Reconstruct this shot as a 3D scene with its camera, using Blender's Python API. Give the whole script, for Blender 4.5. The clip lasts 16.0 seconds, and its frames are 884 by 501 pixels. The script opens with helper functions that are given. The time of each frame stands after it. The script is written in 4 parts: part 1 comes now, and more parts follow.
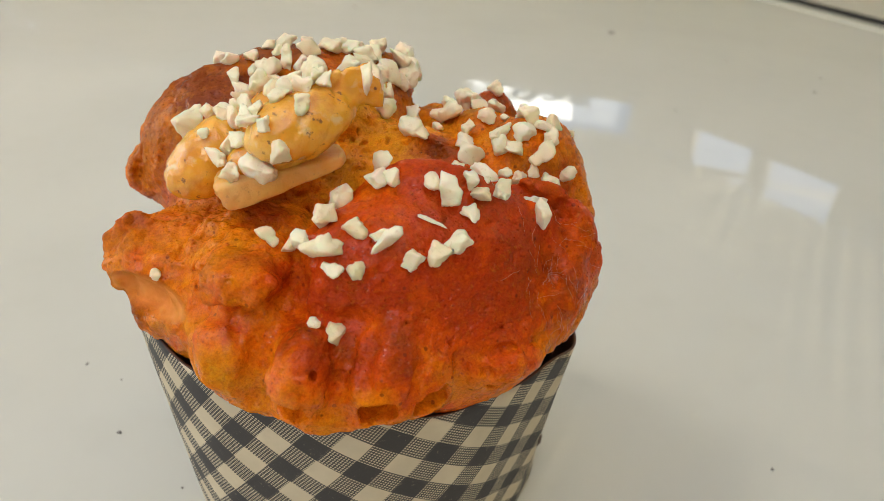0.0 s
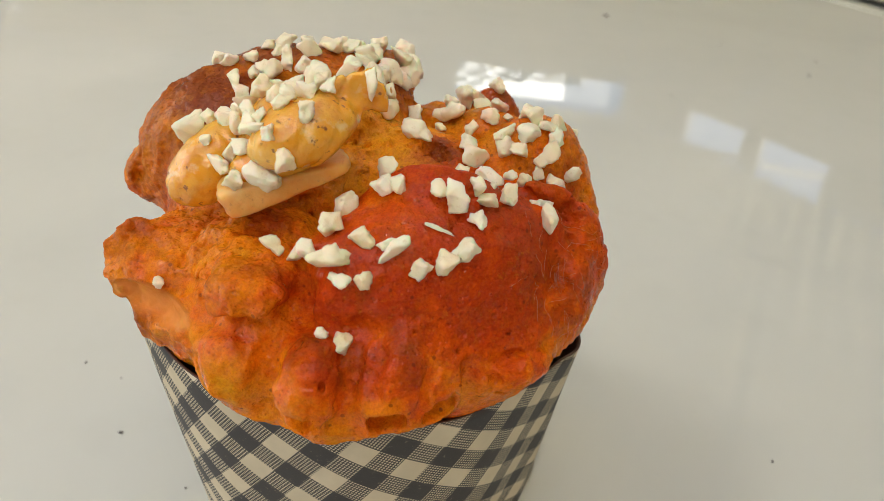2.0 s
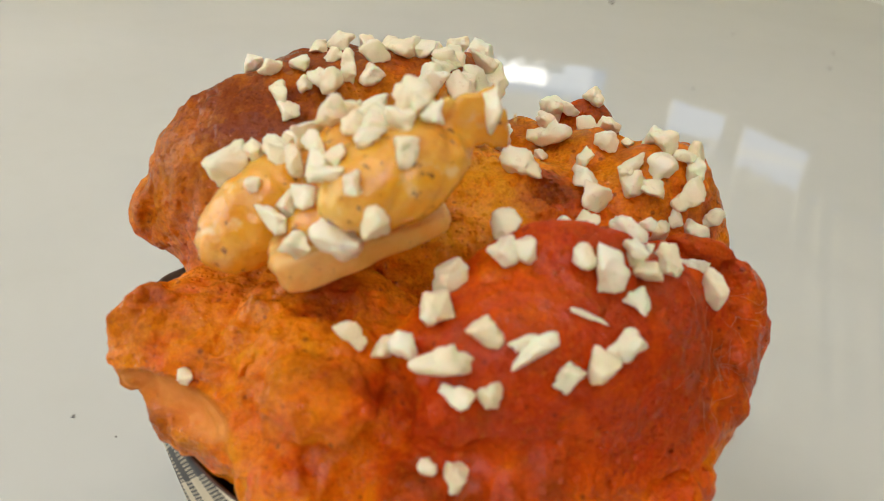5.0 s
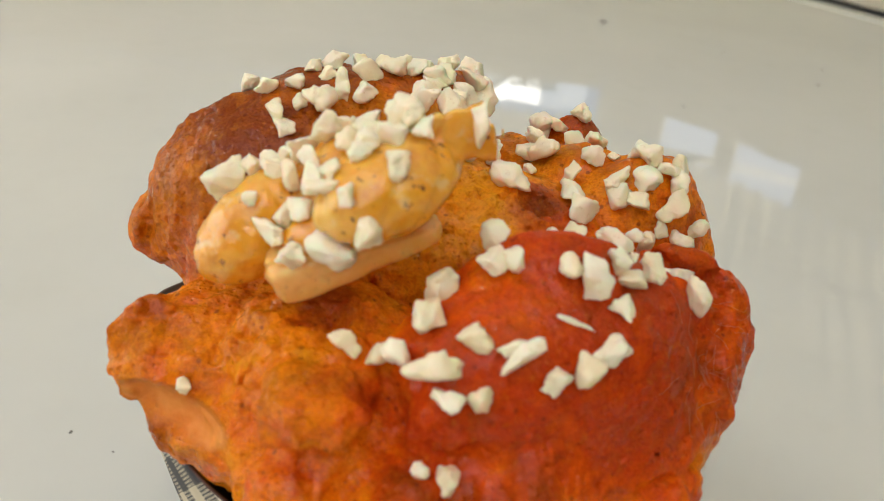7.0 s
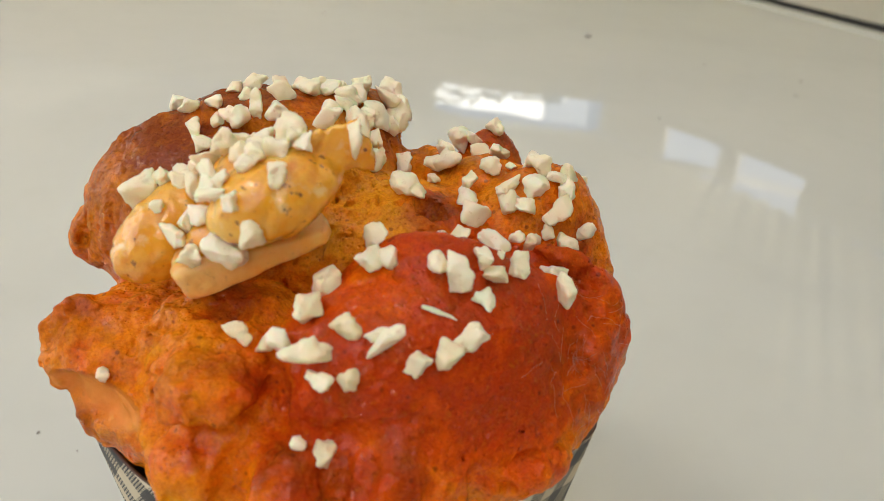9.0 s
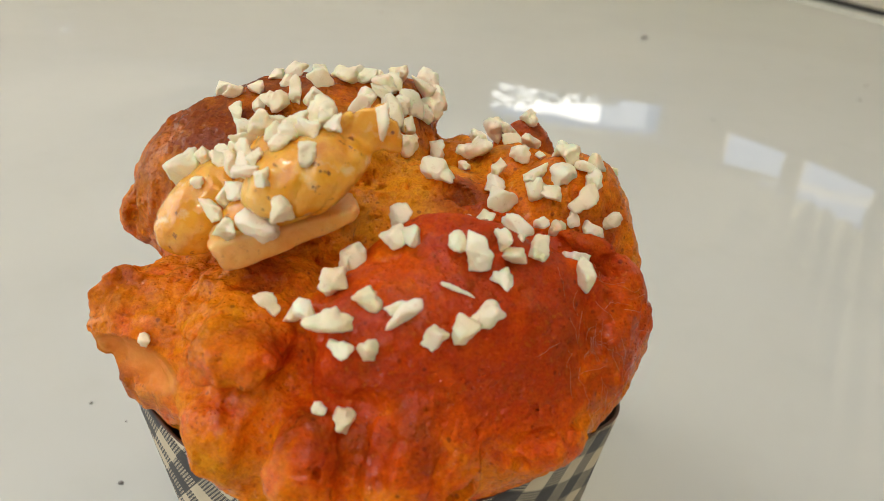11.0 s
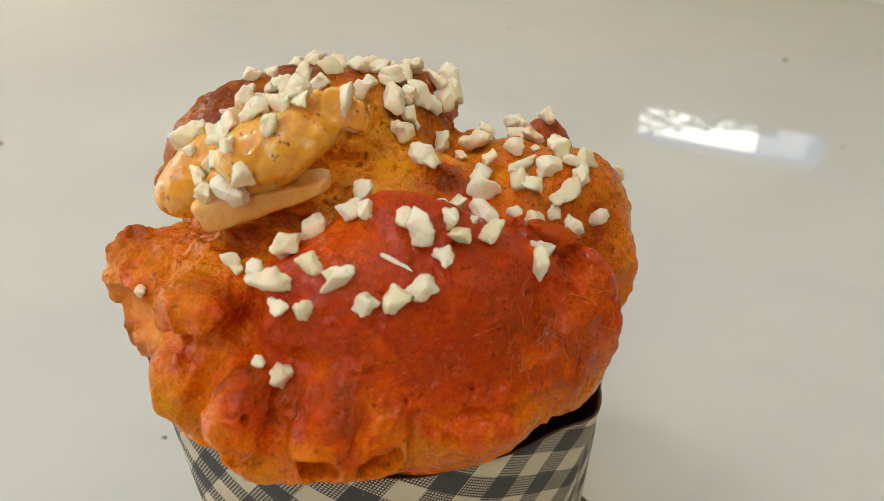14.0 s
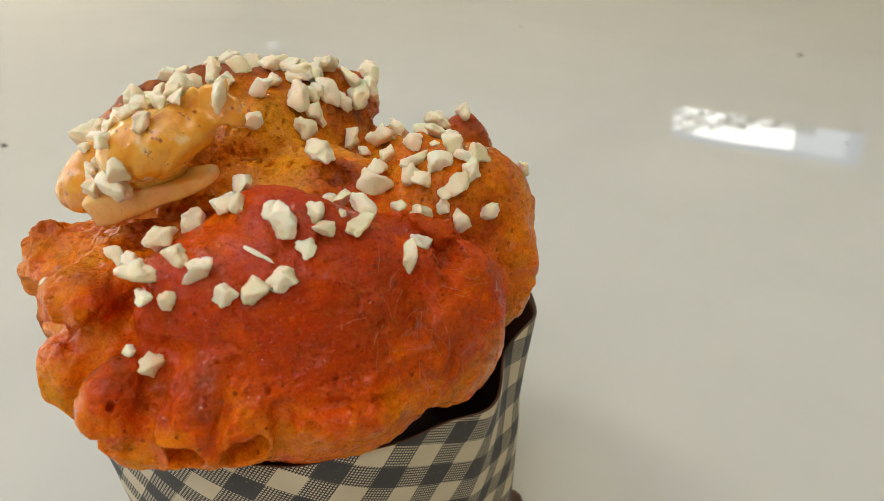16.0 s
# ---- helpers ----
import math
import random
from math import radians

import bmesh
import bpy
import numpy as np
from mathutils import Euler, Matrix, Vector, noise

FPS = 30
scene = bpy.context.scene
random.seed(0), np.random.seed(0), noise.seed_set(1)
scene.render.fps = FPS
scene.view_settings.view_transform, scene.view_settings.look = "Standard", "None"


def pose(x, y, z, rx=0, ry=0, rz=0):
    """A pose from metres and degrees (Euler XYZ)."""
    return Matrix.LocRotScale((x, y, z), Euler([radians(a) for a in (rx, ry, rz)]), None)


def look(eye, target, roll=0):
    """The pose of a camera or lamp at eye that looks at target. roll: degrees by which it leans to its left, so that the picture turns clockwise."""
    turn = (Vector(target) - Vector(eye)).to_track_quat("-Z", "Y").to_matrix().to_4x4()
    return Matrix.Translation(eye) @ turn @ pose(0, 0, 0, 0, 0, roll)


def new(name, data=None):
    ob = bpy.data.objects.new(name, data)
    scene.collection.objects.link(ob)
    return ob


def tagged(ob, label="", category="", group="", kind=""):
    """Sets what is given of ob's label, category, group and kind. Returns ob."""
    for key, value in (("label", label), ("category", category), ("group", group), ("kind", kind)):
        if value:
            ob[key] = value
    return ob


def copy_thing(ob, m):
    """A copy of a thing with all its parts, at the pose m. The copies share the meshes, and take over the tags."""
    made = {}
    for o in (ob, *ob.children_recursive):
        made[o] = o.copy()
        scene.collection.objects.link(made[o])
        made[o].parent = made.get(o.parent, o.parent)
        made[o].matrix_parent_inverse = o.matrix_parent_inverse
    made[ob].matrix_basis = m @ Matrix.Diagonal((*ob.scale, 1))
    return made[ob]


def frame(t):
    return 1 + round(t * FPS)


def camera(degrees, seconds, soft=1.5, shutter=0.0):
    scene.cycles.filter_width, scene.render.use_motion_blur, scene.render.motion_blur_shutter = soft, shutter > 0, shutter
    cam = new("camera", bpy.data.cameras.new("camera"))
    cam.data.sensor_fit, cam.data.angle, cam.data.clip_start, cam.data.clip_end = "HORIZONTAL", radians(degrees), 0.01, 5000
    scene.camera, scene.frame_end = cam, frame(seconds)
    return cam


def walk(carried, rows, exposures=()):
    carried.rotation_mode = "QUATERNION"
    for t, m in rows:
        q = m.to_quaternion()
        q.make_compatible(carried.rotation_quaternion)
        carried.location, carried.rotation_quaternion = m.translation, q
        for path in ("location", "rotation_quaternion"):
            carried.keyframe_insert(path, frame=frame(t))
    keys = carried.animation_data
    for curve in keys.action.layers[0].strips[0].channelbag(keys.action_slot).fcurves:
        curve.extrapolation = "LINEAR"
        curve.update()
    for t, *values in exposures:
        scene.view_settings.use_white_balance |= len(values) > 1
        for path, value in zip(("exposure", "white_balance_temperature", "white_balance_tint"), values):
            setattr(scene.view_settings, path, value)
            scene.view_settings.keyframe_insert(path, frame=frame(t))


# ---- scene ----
cam = camera(62.6, 16.0, soft=0.65)
cam.data.dof.use_dof, cam.data.dof.focus_distance, cam.data.dof.aperture_fstop = True, 0.097, 32.0
METRES, EYE, TILT, LEAN, TURN = 0.115, 0.1071, -27.8, -4.5, 0.0
ROWS = [
    (0.0, 0.0, 0.0, 0.0, 0.0, 0.0, -0.0),
    (0.5, -0.0011, -0.0009, -0.0029, 0.04, -0.17, 0.21),
    (1.0, 0.0071, 0.0032, -0.0023, -0.18, -0.32, 0.33),
    (1.5, -0.0032, 0.0003, 0.0108, -0.28, -0.66, 0.33),
    (2.0, -0.0152, 0.0072, 0.0272, -0.6, -1.46, 0.42),
    (2.5, -0.0428, 0.0303, 0.0669, -1.06, -3.82, 0.76),
    (3.0, -0.0979, 0.0845, 0.1031, -1.64, -4.07, 0.79),
    (3.5, -0.1287, 0.1406, 0.1244, -1.87, -3.51, 0.49),
    (4.0, -0.1327, 0.1883, 0.1202, -1.97, -3.21, 0.32),
    (6.5, -0.1395, 0.2379, 0.0979, -2.5, -1.53, 0.63),
    (7.0, -0.134, 0.208, 0.0972, -2.55, -1.21, 0.71),
    (7.5, -0.1321, 0.161, 0.0924, -2.19, -0.69, 0.67),
    (8.0, -0.1039, 0.1291, 0.0884, -2.35, -0.32, 1.01),
    (8.5, -0.062, 0.1129, 0.0849, -2.26, -0.07, 1.17),
    (9.0, -0.0286, 0.1313, 0.0835, -2.06, -0.08, 1.32),
    (11.5, 0.0172, 0.1014, 0.0594, 3.8, 0.01, -0.98),
    (12.0, 0.0606, 0.0995, 0.0559, 5.64, -0.14, -1.45),
    (12.5, 0.0841, 0.101, 0.0511, 7.27, -0.33, -1.91),
    (13.0, 0.1088, 0.0849, 0.0499, 9.21, 0.12, -2.8),
    (13.5, 0.1471, 0.0858, 0.0429, 11.29, 0.6, -3.79),
    (14.0, 0.1763, 0.1088, 0.0322, 12.66, 1.04, -4.95),
    (14.5, 0.2239, 0.1152, 0.0319, 13.59, 1.17, -5.18),
    (15.0, 0.2713, 0.111, 0.0236, 15.1, 0.82, -5.64),
    (15.5, 0.3157, 0.1059, 0.0338, 15.66, 1.12, -5.59),
    (16.0, 0.3355, 0.1359, 0.0388, 15.32, 0.83, -4.99),
]
BASE = pose(0.0079, -0.1096, EYE, TILT, LEAN, TURN)
walk(cam, [(t, BASE @ pose(METRES * x, METRES * y, METRES * z, 90 + pitch, roll, yaw)) for t, x, y, z, yaw, pitch, roll in ROWS], [(0.0, 0.73), (16.0, 0.73)])

# ---- sky, daylight ----
world = bpy.data.worlds.new("sky")
scene.world = world
world.use_nodes = True
sky = world.node_tree.nodes.new("ShaderNodeTexSky")
sky.sky_type, sky.sun_disc = "NISHITA", False
sky.sun_elevation, sky.sun_rotation, sky.air_density, sky.dust_density = radians(50), radians(143), 1.0, 6.0
world.node_tree.links.new(sky.outputs["Color"], world.node_tree.nodes["Background"].inputs["Color"])
world.node_tree.nodes["Background"].inputs["Strength"].default_value = 0.15


def lamp(name, kind, energy, m, colour, **settings):
    data = bpy.data.lights.new(name, kind)
    data.energy, data.color = energy, colour
    for key, value in settings.items():
        if key == "angle":
            data.angle = value
        if key == "size":
            data.shape, data.size, data.size_y = "RECTANGLE", value[0], value[1]
    ob = new(name, data)
    ob.matrix_world = m
    return ob


lamp("sun", "SUN", 1.0, look((3, -4, 6), (0, 0, 0)), (1.0, 0.95, 0.88), angle=radians(12))
# added key light, unseen, where a corner of the roof is left off
lamp("added_top_light", "AREA", 3.4, look((-1.05, -0.22, 1.52), (0, 0, 0.05)), (1.0, 0.96, 0.84), size=(0.30, 0.30))
# daylight of the open side, over the low parapet
lamp("open_side", "AREA", 22, look((-3.36, -0.1, 0.99), (0, -0.1, 0.6)), (1.0, 0.98, 0.91), size=(4.9, 0.94))
# added lamp in a made-up opening behind, for highlights on the crust's front
lamp("added_front_light", "AREA", 3.8, look((-0.45, -2.52, 1.12), (0, 0, 0.06)), (1.0, 0.94, 0.80), size=(0.42, 0.25))

# sky seen through the gaps under the eave
for a, b, low, energy in (((0.20, 5.47), (1.12, 5.26), 1.20, 1.9), ((1.13, 5.25), (1.44, 5.17), 1.20, 0.11), ((1.80, 4.48), (2.03, 4.12), 1.18, 0.125), ((2.10, 4.0), (2.33, 3.64), 1.18, 0.125)):
    mid_x, mid_y, high = (a[0] + b[0]) / 2, (a[1] + b[1]) / 2, 1.52
    inward = Vector((a[1] - b[1], b[0] - a[0], 0)).normalized() * -1
    eye = Vector((mid_x, mid_y, (low + high) / 2))
    lamp("sky_gap", "AREA", energy, look(eye, eye + inward), (1.0, 0.94, 0.82), size=((Vector(a) - Vector(b)).length, high - low))

lamp("vent_light", "AREA", 0.014, look((-3.17, 5.93, 1.28), (-2.9, 4.0, 1.28)), (1.0, 1.0, 1.0), size=(0.16, 0.05))

# ---- materials ----


def material(name, colour=(0.8, 0.8, 0.8), rough=0.5, **values):
    m = bpy.data.materials.new(name)
    m.use_nodes = True
    b = m.node_tree.nodes["Principled BSDF"]
    b.inputs["Base Color"].default_value, b.inputs["Roughness"].default_value = (*colour, 1), rough
    for key, value in values.items():
        b.inputs[key.replace("_", " ")].default_value = value
    return m


class Nodes:
    """Short hand for building a material's node tree."""

    def __init__(self, m):
        self.tree, self.bsdf = m.node_tree, m.node_tree.nodes["Principled BSDF"]
        self.coord = self.tree.nodes.new("ShaderNodeTexCoord")

    def add(self, kind, links=(), **settings):
        n = self.tree.nodes.new("ShaderNode" + kind)
        for key, value in settings.items():
            if key == "operation":
                n.operation = value
            elif key == "data_type":
                n.data_type = value
            elif key == "blend_type":
                n.blend_type = value
            elif key == "attribute_name":
                n.attribute_name = value
            elif key == "feature":
                n.feature = value
            else:
                n.inputs[key.replace("_", " ")].default_value = value
        for socket, out in links:
            self.tree.links.new(out, n.inputs[socket])
        return n

    def noise(self, scale, detail=4.0, rough=0.55, space="Object"):
        return self.add("TexNoise", [("Vector", self.coord.outputs[space])], Scale=scale, Detail=detail, Roughness=rough).outputs["Fac"]

    def spread(self, value, low, high, to_low=0.0, to_high=1.0):
        n = self.add("MapRange", [("Value", value)], From_Min=low, From_Max=high, To_Min=to_low, To_Max=to_high)
        return n.outputs["Result"]

    def maths(self, operation, a, b=0.0):
        n = self.tree.nodes.new("ShaderNodeMath")
        n.operation = operation
        for socket, v in zip(n.inputs, (a, b)):
            if isinstance(v, (int, float)):
                socket.default_value = v
            else:
                self.tree.links.new(v, socket)
        return n.outputs["Value"]

    def mix(self, fac, a, b, blend="MIX"):
        n = self.tree.nodes.new("ShaderNodeMix")
        n.data_type, n.blend_type = "RGBA", blend
        for socket, v in ((n.inputs[0], fac), (n.inputs[6], a), (n.inputs[7], b)):
            if isinstance(v, (int, float)):
                socket.default_value = v
            elif isinstance(v, tuple):
                socket.default_value = (*v, 1)
            else:
                self.tree.links.new(v, socket)
        return n.outputs[2]

    def bump(self, height, strength, distance, before=None):
        n = self.add("Bump", [("Height", height)], Strength=strength, Distance=distance)
        if before is not None:
            self.tree.links.new(before, n.inputs["Normal"])
        return n.outputs["Normal"]

    def to(self, socket, out):
        self.tree.links.new(out, self.bsdf.inputs[socket])


# egg-washed crust
CRUST = material("crust", rough=0.40, Subsurface_Weight=0.2, Subsurface_Scale=0.0008, Specular_IOR_Level=0.0, Coat_Weight=1.0, Coat_Roughness=0.08, Coat_IOR=1.35)
CRUST.node_tree.nodes["Principled BSDF"].inputs["Subsurface Radius"].default_value = (1.0, 0.3, 0.06)
n = Nodes(CRUST)
red = n.add("Attribute", attribute_name="red").outputs["Fac"]
brown = n.add("Attribute", attribute_name="brown").outputs["Fac"]
fine, mid, broad = n.noise(1100, 6, 0.7), n.noise(330, 5, 0.65), n.noise(130, 4, 0.6)
red = n.maths("ADD", red, n.maths("ADD", n.spread(broad, 0.3, 0.7, -0.26, 0.26), n.spread(mid, 0.3, 0.7, -0.24, 0.24)))
brown = n.maths("ADD", brown, n.maths("ADD", n.spread(n.noise(210, 5, 0.6), 0.3, 0.7, -0.3, 0.3), n.spread(fine, 0.3, 0.7, -0.18, 0.18)))
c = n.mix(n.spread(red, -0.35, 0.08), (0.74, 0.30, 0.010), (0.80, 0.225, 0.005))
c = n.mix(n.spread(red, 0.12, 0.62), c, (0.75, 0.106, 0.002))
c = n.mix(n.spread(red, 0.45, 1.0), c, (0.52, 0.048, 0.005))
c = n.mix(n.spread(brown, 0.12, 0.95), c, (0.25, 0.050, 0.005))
c = n.mix(n.spread(fine, 0.58, 0.78, 0.0, 0.45), c, (0.86, 0.27, 0.015))
# dark pinprick pores, at two sizes
speck = n.add("TexVoronoi", [("Vector", n.coord.outputs["Object"])], Scale=420.0)
c = n.mix(n.spread(speck.outputs["Distance"], 0.09, 0.14, 0.6, 0.0), c, (0.14, 0.020, 0.005))
prick = n.add("TexVoronoi", [("Vector", n.coord.outputs["Object"])], Scale=1500.0)
c = n.mix(n.maths("MULTIPLY", n.spread(prick.outputs["Distance"], 0.10, 0.28, 0.40, 0.0), n.spread(n.noise(260, 3), 0.44, 0.62)), c, (0.30, 0.040, 0.006))
c = n.mix(n.spread(n.noise(3200, 3, 0.7), 0.44, 0.60, 0.0, 0.5), c, n.mix(1.0, c, (0.70, 0.48, 0.4), "MULTIPLY"))
skin = n.add("Attribute", attribute_name="skin").outputs["Fac"]
c = n.mix(skin, c, n.mix(n.spread(mid, 0.35, 0.7), (0.80, 0.30, 0.07), (0.66, 0.19, 0.03)))
n.to("Base Color", c)
n.to("Roughness", n.spread(n.noise(420, 3), 0.35, 0.65, 0.30, 0.55))
n.to("Coat Weight", n.maths("MULTIPLY", n.spread(skin, 0.0, 1.0, 1.0, 0.15), n.spread(n.noise(260, 4, 0.6), 0.38, 0.6, 0.3, 1.0)))
n.to("Coat Roughness", n.spread(n.noise(500, 3), 0.35, 0.65, 0.03, 0.10))
pores = n.add("TexVoronoi", [("Vector", n.coord.outputs["Object"])], Scale=950.0)
smooth = n.spread(skin, 0.0, 1.0, 1.0, 0.1)
b1 = n.bump(n.maths("MULTIPLY", n.noise(620, 3, 0.6), smooth), 1.0, 0.0003)
b2 = n.bump(n.maths("MULTIPLY", n.spread(pores.outputs["Distance"], 0.0, 0.6), smooth), 0.7, 0.0002, b1)
grain = n.maths("MULTIPLY", n.noise(2500, 3, 0.6), smooth)
pits = n.maths("MULTIPLY", n.spread(prick.outputs["Distance"], 0.08, 0.34), smooth)
b3 = n.bump(pits, 0.8, 0.00018, b2)
n.to("Normal", n.bump(grain, 0.8, 0.00012, b3))
n.to("Coat Normal", n.bump(pits, 0.6, 0.00010, n.bump(grain, 0.8, 0.00007, n.bump(n.maths("MULTIPLY", n.noise(800, 2.0, 0.5), smooth), 1.0, 0.00026))))

# glazed nut
NUT = material("glazed_nut", rough=0.24, Subsurface_Weight=0.45, Subsurface_Scale=0.0018, Coat_Weight=0.7, Coat_Roughness=0.10)
NUT.node_tree.nodes["Principled BSDF"].inputs["Subsurface Radius"].default_value = (1.0, 0.6, 0.25)
n = Nodes(NUT)
c = n.mix(n.spread(n.noise(150, 5, 0.6), 0.40, 0.60), (0.90, 0.51, 0.075), (0.86, 0.37, 0.012))
c = n.mix(n.spread(n.noise(260, 5, 0.65), 0.50, 0.66, 0.0, 0.75), c, (0.70, 0.24, 0.018))
c = n.mix(n.spread(n.noise(420, 4, 0.6), 0.58, 0.70, 0.0, 0.7), c, (0.90, 0.66, 0.30))
c = n.mix(n.spread(n.noise(900, 3, 0.6), 0.63, 0.69, 0.0, 0.85), c, (0.20, 0.06, 0.02))
n.to("Base Color", c)
n.to("Normal", n.bump(n.noise(2200, 3), 0.3, 0.00012, n.bump(n.noise(480, 5, 0.6), 0.6, 0.0005)))
NUT_CUT = material("cut_nut", rough=0.34, Subsurface_Weight=0.45, Subsurface_Scale=0.0015, Coat_Weight=0.35, Coat_Roughness=0.15)
n = Nodes(NUT_CUT)
c = n.mix(n.spread(n.noise(170, 5, 0.6), 0.40, 0.62), (0.86, 0.51, 0.15), (0.82, 0.38, 0.06))
c = n.mix(n.spread(n.noise(1300, 3, 0.6), 0.60, 0.70, 0.0, 0.5), c, (0.55, 0.25, 0.08))
n.to("Base Color", c)
n.to("Normal", n.bump(n.noise(900, 5, 0.6), 0.4, 0.0003))

# chopped almonds
NIB = material("chopped_almond", rough=0.42, Subsurface_Weight=0.35, Subsurface_Scale=0.0007)
n = Nodes(NIB)
tint = n.add("ObjectInfo").outputs["Random"]
c = n.mix(tint, (0.88, 0.76, 0.48), (0.94, 0.87, 0.64))
c = n.mix(n.spread(n.noise(900, 4), 0.5, 0.75, 0.0, 0.45), c, (0.72, 0.52, 0.24))
c = n.mix(n.spread(n.noise(4500, 3, 0.6), 0.62, 0.72, 0.0, 0.4), c, (0.62, 0.42, 0.18))
n.to("Base Color", c)
n.to("Normal", n.bump(n.noise(2600, 5, 0.65), 0.6, 0.00028))

# printed gingham paper; its flat sheet's millimetres are in the uv map
SHEET, PITCH_A, PITCH_B, PHASE_A, PHASE_B = 33.0, 8.4, 7.7, 0.781, 1.170
GINGHAM = material("gingham_paper", rough=0.62)
n = Nodes(GINGHAM)
uv = n.add("SeparateXYZ", [("Vector", n.add("UVMap").outputs["UV"])])
cosine, sine = math.cos(radians(SHEET)), math.sin(radians(SHEET))
u, v = uv.outputs["X"], uv.outputs["Y"]
along = n.maths("ADD", n.maths("MULTIPLY", u, cosine), n.maths("MULTIPLY", v, sine))
across = n.maths("SUBTRACT", n.maths("MULTIPLY", v, cosine), n.maths("MULTIPLY", u, sine))


def stripe(value, pitch, phase):
    wave = n.maths("COSINE", n.maths("SUBTRACT", n.maths("MULTIPLY", value, 2 * math.pi / pitch), phase))
    return n.spread(wave, -0.04, 0.04)


def thread(value, pitch, low, high):
    return n.spread(n.maths("SINE", n.maths("MULTIPLY", value, 2 * math.pi / pitch)), low, high)


band_a, band_b = stripe(along, PITCH_A, PHASE_A), stripe(across, PITCH_B, PHASE_B)
both, either = n.maths("MULTIPLY", band_a, band_b), n.maths("MAXIMUM", band_a, band_b)
net = n.maths("MAXIMUM", thread(along, 0.46, 0.0, 0.5), thread(across, 0.46, 0.0, 0.5))
ink = n.maths("MAXIMUM", both, n.maths("MULTIPLY", either, net))
worn = n.spread(n.noise(1300, 5, 0.7), 0.60, 0.72, 1.0, 0.75)
ink = n.maths("MULTIPLY", ink, worn)
paper = n.mix(n.spread(n.noise(220, 4), 0.3, 0.7), (0.68, 0.585, 0.40), (0.60, 0.51, 0.34))
n.to("Base Color", n.mix(ink, paper, (0.045, 0.040, 0.036)))
n.to("Normal", n.bump(n.noise(1800, 4), 0.25, 0.0001))

# paper inside the cup, browned and greasy
LINING = material("browned_paper", rough=0.45)
n = Nodes(LINING)
n.to("Base Color", n.mix(n.spread(n.noise(120, 4), 0.3, 0.7), (0.055, 0.022, 0.010), (0.10, 0.042, 0.018)))

# white lacquered table top
TABLE = material("table_white", rough=0.05, IOR=1.6)
n = Nodes(TABLE)
c = n.mix(n.spread(n.noise(6, 5, 0.6), 0.35, 0.7), (0.65, 0.65, 0.575), (0.61, 0.61, 0.535))
c = n.mix(n.spread(n.noise(45, 4), 0.55, 0.8, 0.0, 0.25), c, (0.54, 0.54, 0.46))
n.to("Base Color", c)
n.to("Roughness", n.spread(n.noise(14, 5, 0.65), 0.35, 0.7, 0.004, 0.016))
n.to("Normal", n.bump(n.noise(9, 2), 0.06, 0.004))

EDGE = material("black_edging", (0.010, 0.010, 0.012), 0.75, Specular_IOR_Level=0.15)
GROOVE = material("groove_dirt", (0.10, 0.09, 0.07), 0.8)
FLOOR = material("floor_tile", (0.55, 0.52, 0.44), 0.35)
n = Nodes(FLOOR)
n.to("Base Color", n.mix(n.spread(n.noise(3, 5), 0.3, 0.7), (0.66, 0.63, 0.55), (0.57, 0.54, 0.46)))
WALL = material("wall_plaster", (0.5, 0.47, 0.4), 0.8)
n = Nodes(WALL)
n.to("Base Color", n.mix(n.spread(n.noise(2.5, 5), 0.3, 0.7), (0.86, 0.84, 0.76), (0.78, 0.76, 0.68)))
n.to("Normal", n.bump(n.noise(40, 5), 0.3, 0.01))
# translucent corrugated sheets: daylight comes through them
ROOF = material("roof_sheet", (0.6, 0.58, 0.5), 0.5)
n = Nodes(ROOF)
at = n.add("SeparateXYZ", [("Vector", n.coord.outputs["Object"])])
lie = n.maths("ADD", n.maths("MULTIPLY", at.outputs["X"], 0.88), n.maths("MULTIPLY", at.outputs["Y"], -0.47))
# shading of the ribs, painted as darker stripes along one flank
rib_shade = n.maths("MULTIPLY", n.spread(n.maths("COSINE", n.maths("ADD", n.maths("MULTIPLY", lie, 2 * math.pi / 0.11), 0.6)), -0.4, -0.9), n.spread(n.noise(1.6, 5, 0.65), 0.25, 0.52))
tone = n.mix(n.spread(n.noise(5, 5), 0.3, 0.7), (0.82, 0.79, 0.61), (0.70, 0.67, 0.50))
tone = n.mix(rib_shade, tone, (0.45, 0.425, 0.34))
sheet = n.add("TexWhiteNoise", [("Vector", n.add("CombineXYZ", [("X", n.maths("FLOOR", n.maths("DIVIDE", lie, 0.385)))]).outputs["Vector"])])
tone = n.mix(n.spread(sheet.outputs["Value"], 0.2, 1.0, 0.0, 0.8), tone, n.mix(1.0, tone, (0.62, 0.60, 0.55), "MULTIPLY"))
n.to("Base Color", tone)
glow = n.add("BsdfTranslucent", [("Color", tone)])
blend = n.add("MixShader", [(1, n.bsdf.outputs["BSDF"]), (2, glow.outputs["BSDF"])], Fac=0.34)
n.tree.links.new(blend.outputs["Shader"], n.tree.nodes["Material Output"].inputs["Surface"])
# dark colour for unseen walls, added to keep bounce light off the bread's front
DIM = material("light_absorbing_wall", (0.10, 0.085, 0.065), 0.7)
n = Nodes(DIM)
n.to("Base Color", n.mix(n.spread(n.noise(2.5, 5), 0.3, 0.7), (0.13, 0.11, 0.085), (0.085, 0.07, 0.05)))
STEEL = material("painted_steel", (0.76, 0.74, 0.66), 0.5)
LEAF = material("leaf", (0.07, 0.12, 0.03), 0.5)
PALE = material("pale_paint", (0.80, 0.80, 0.80), 0.4)
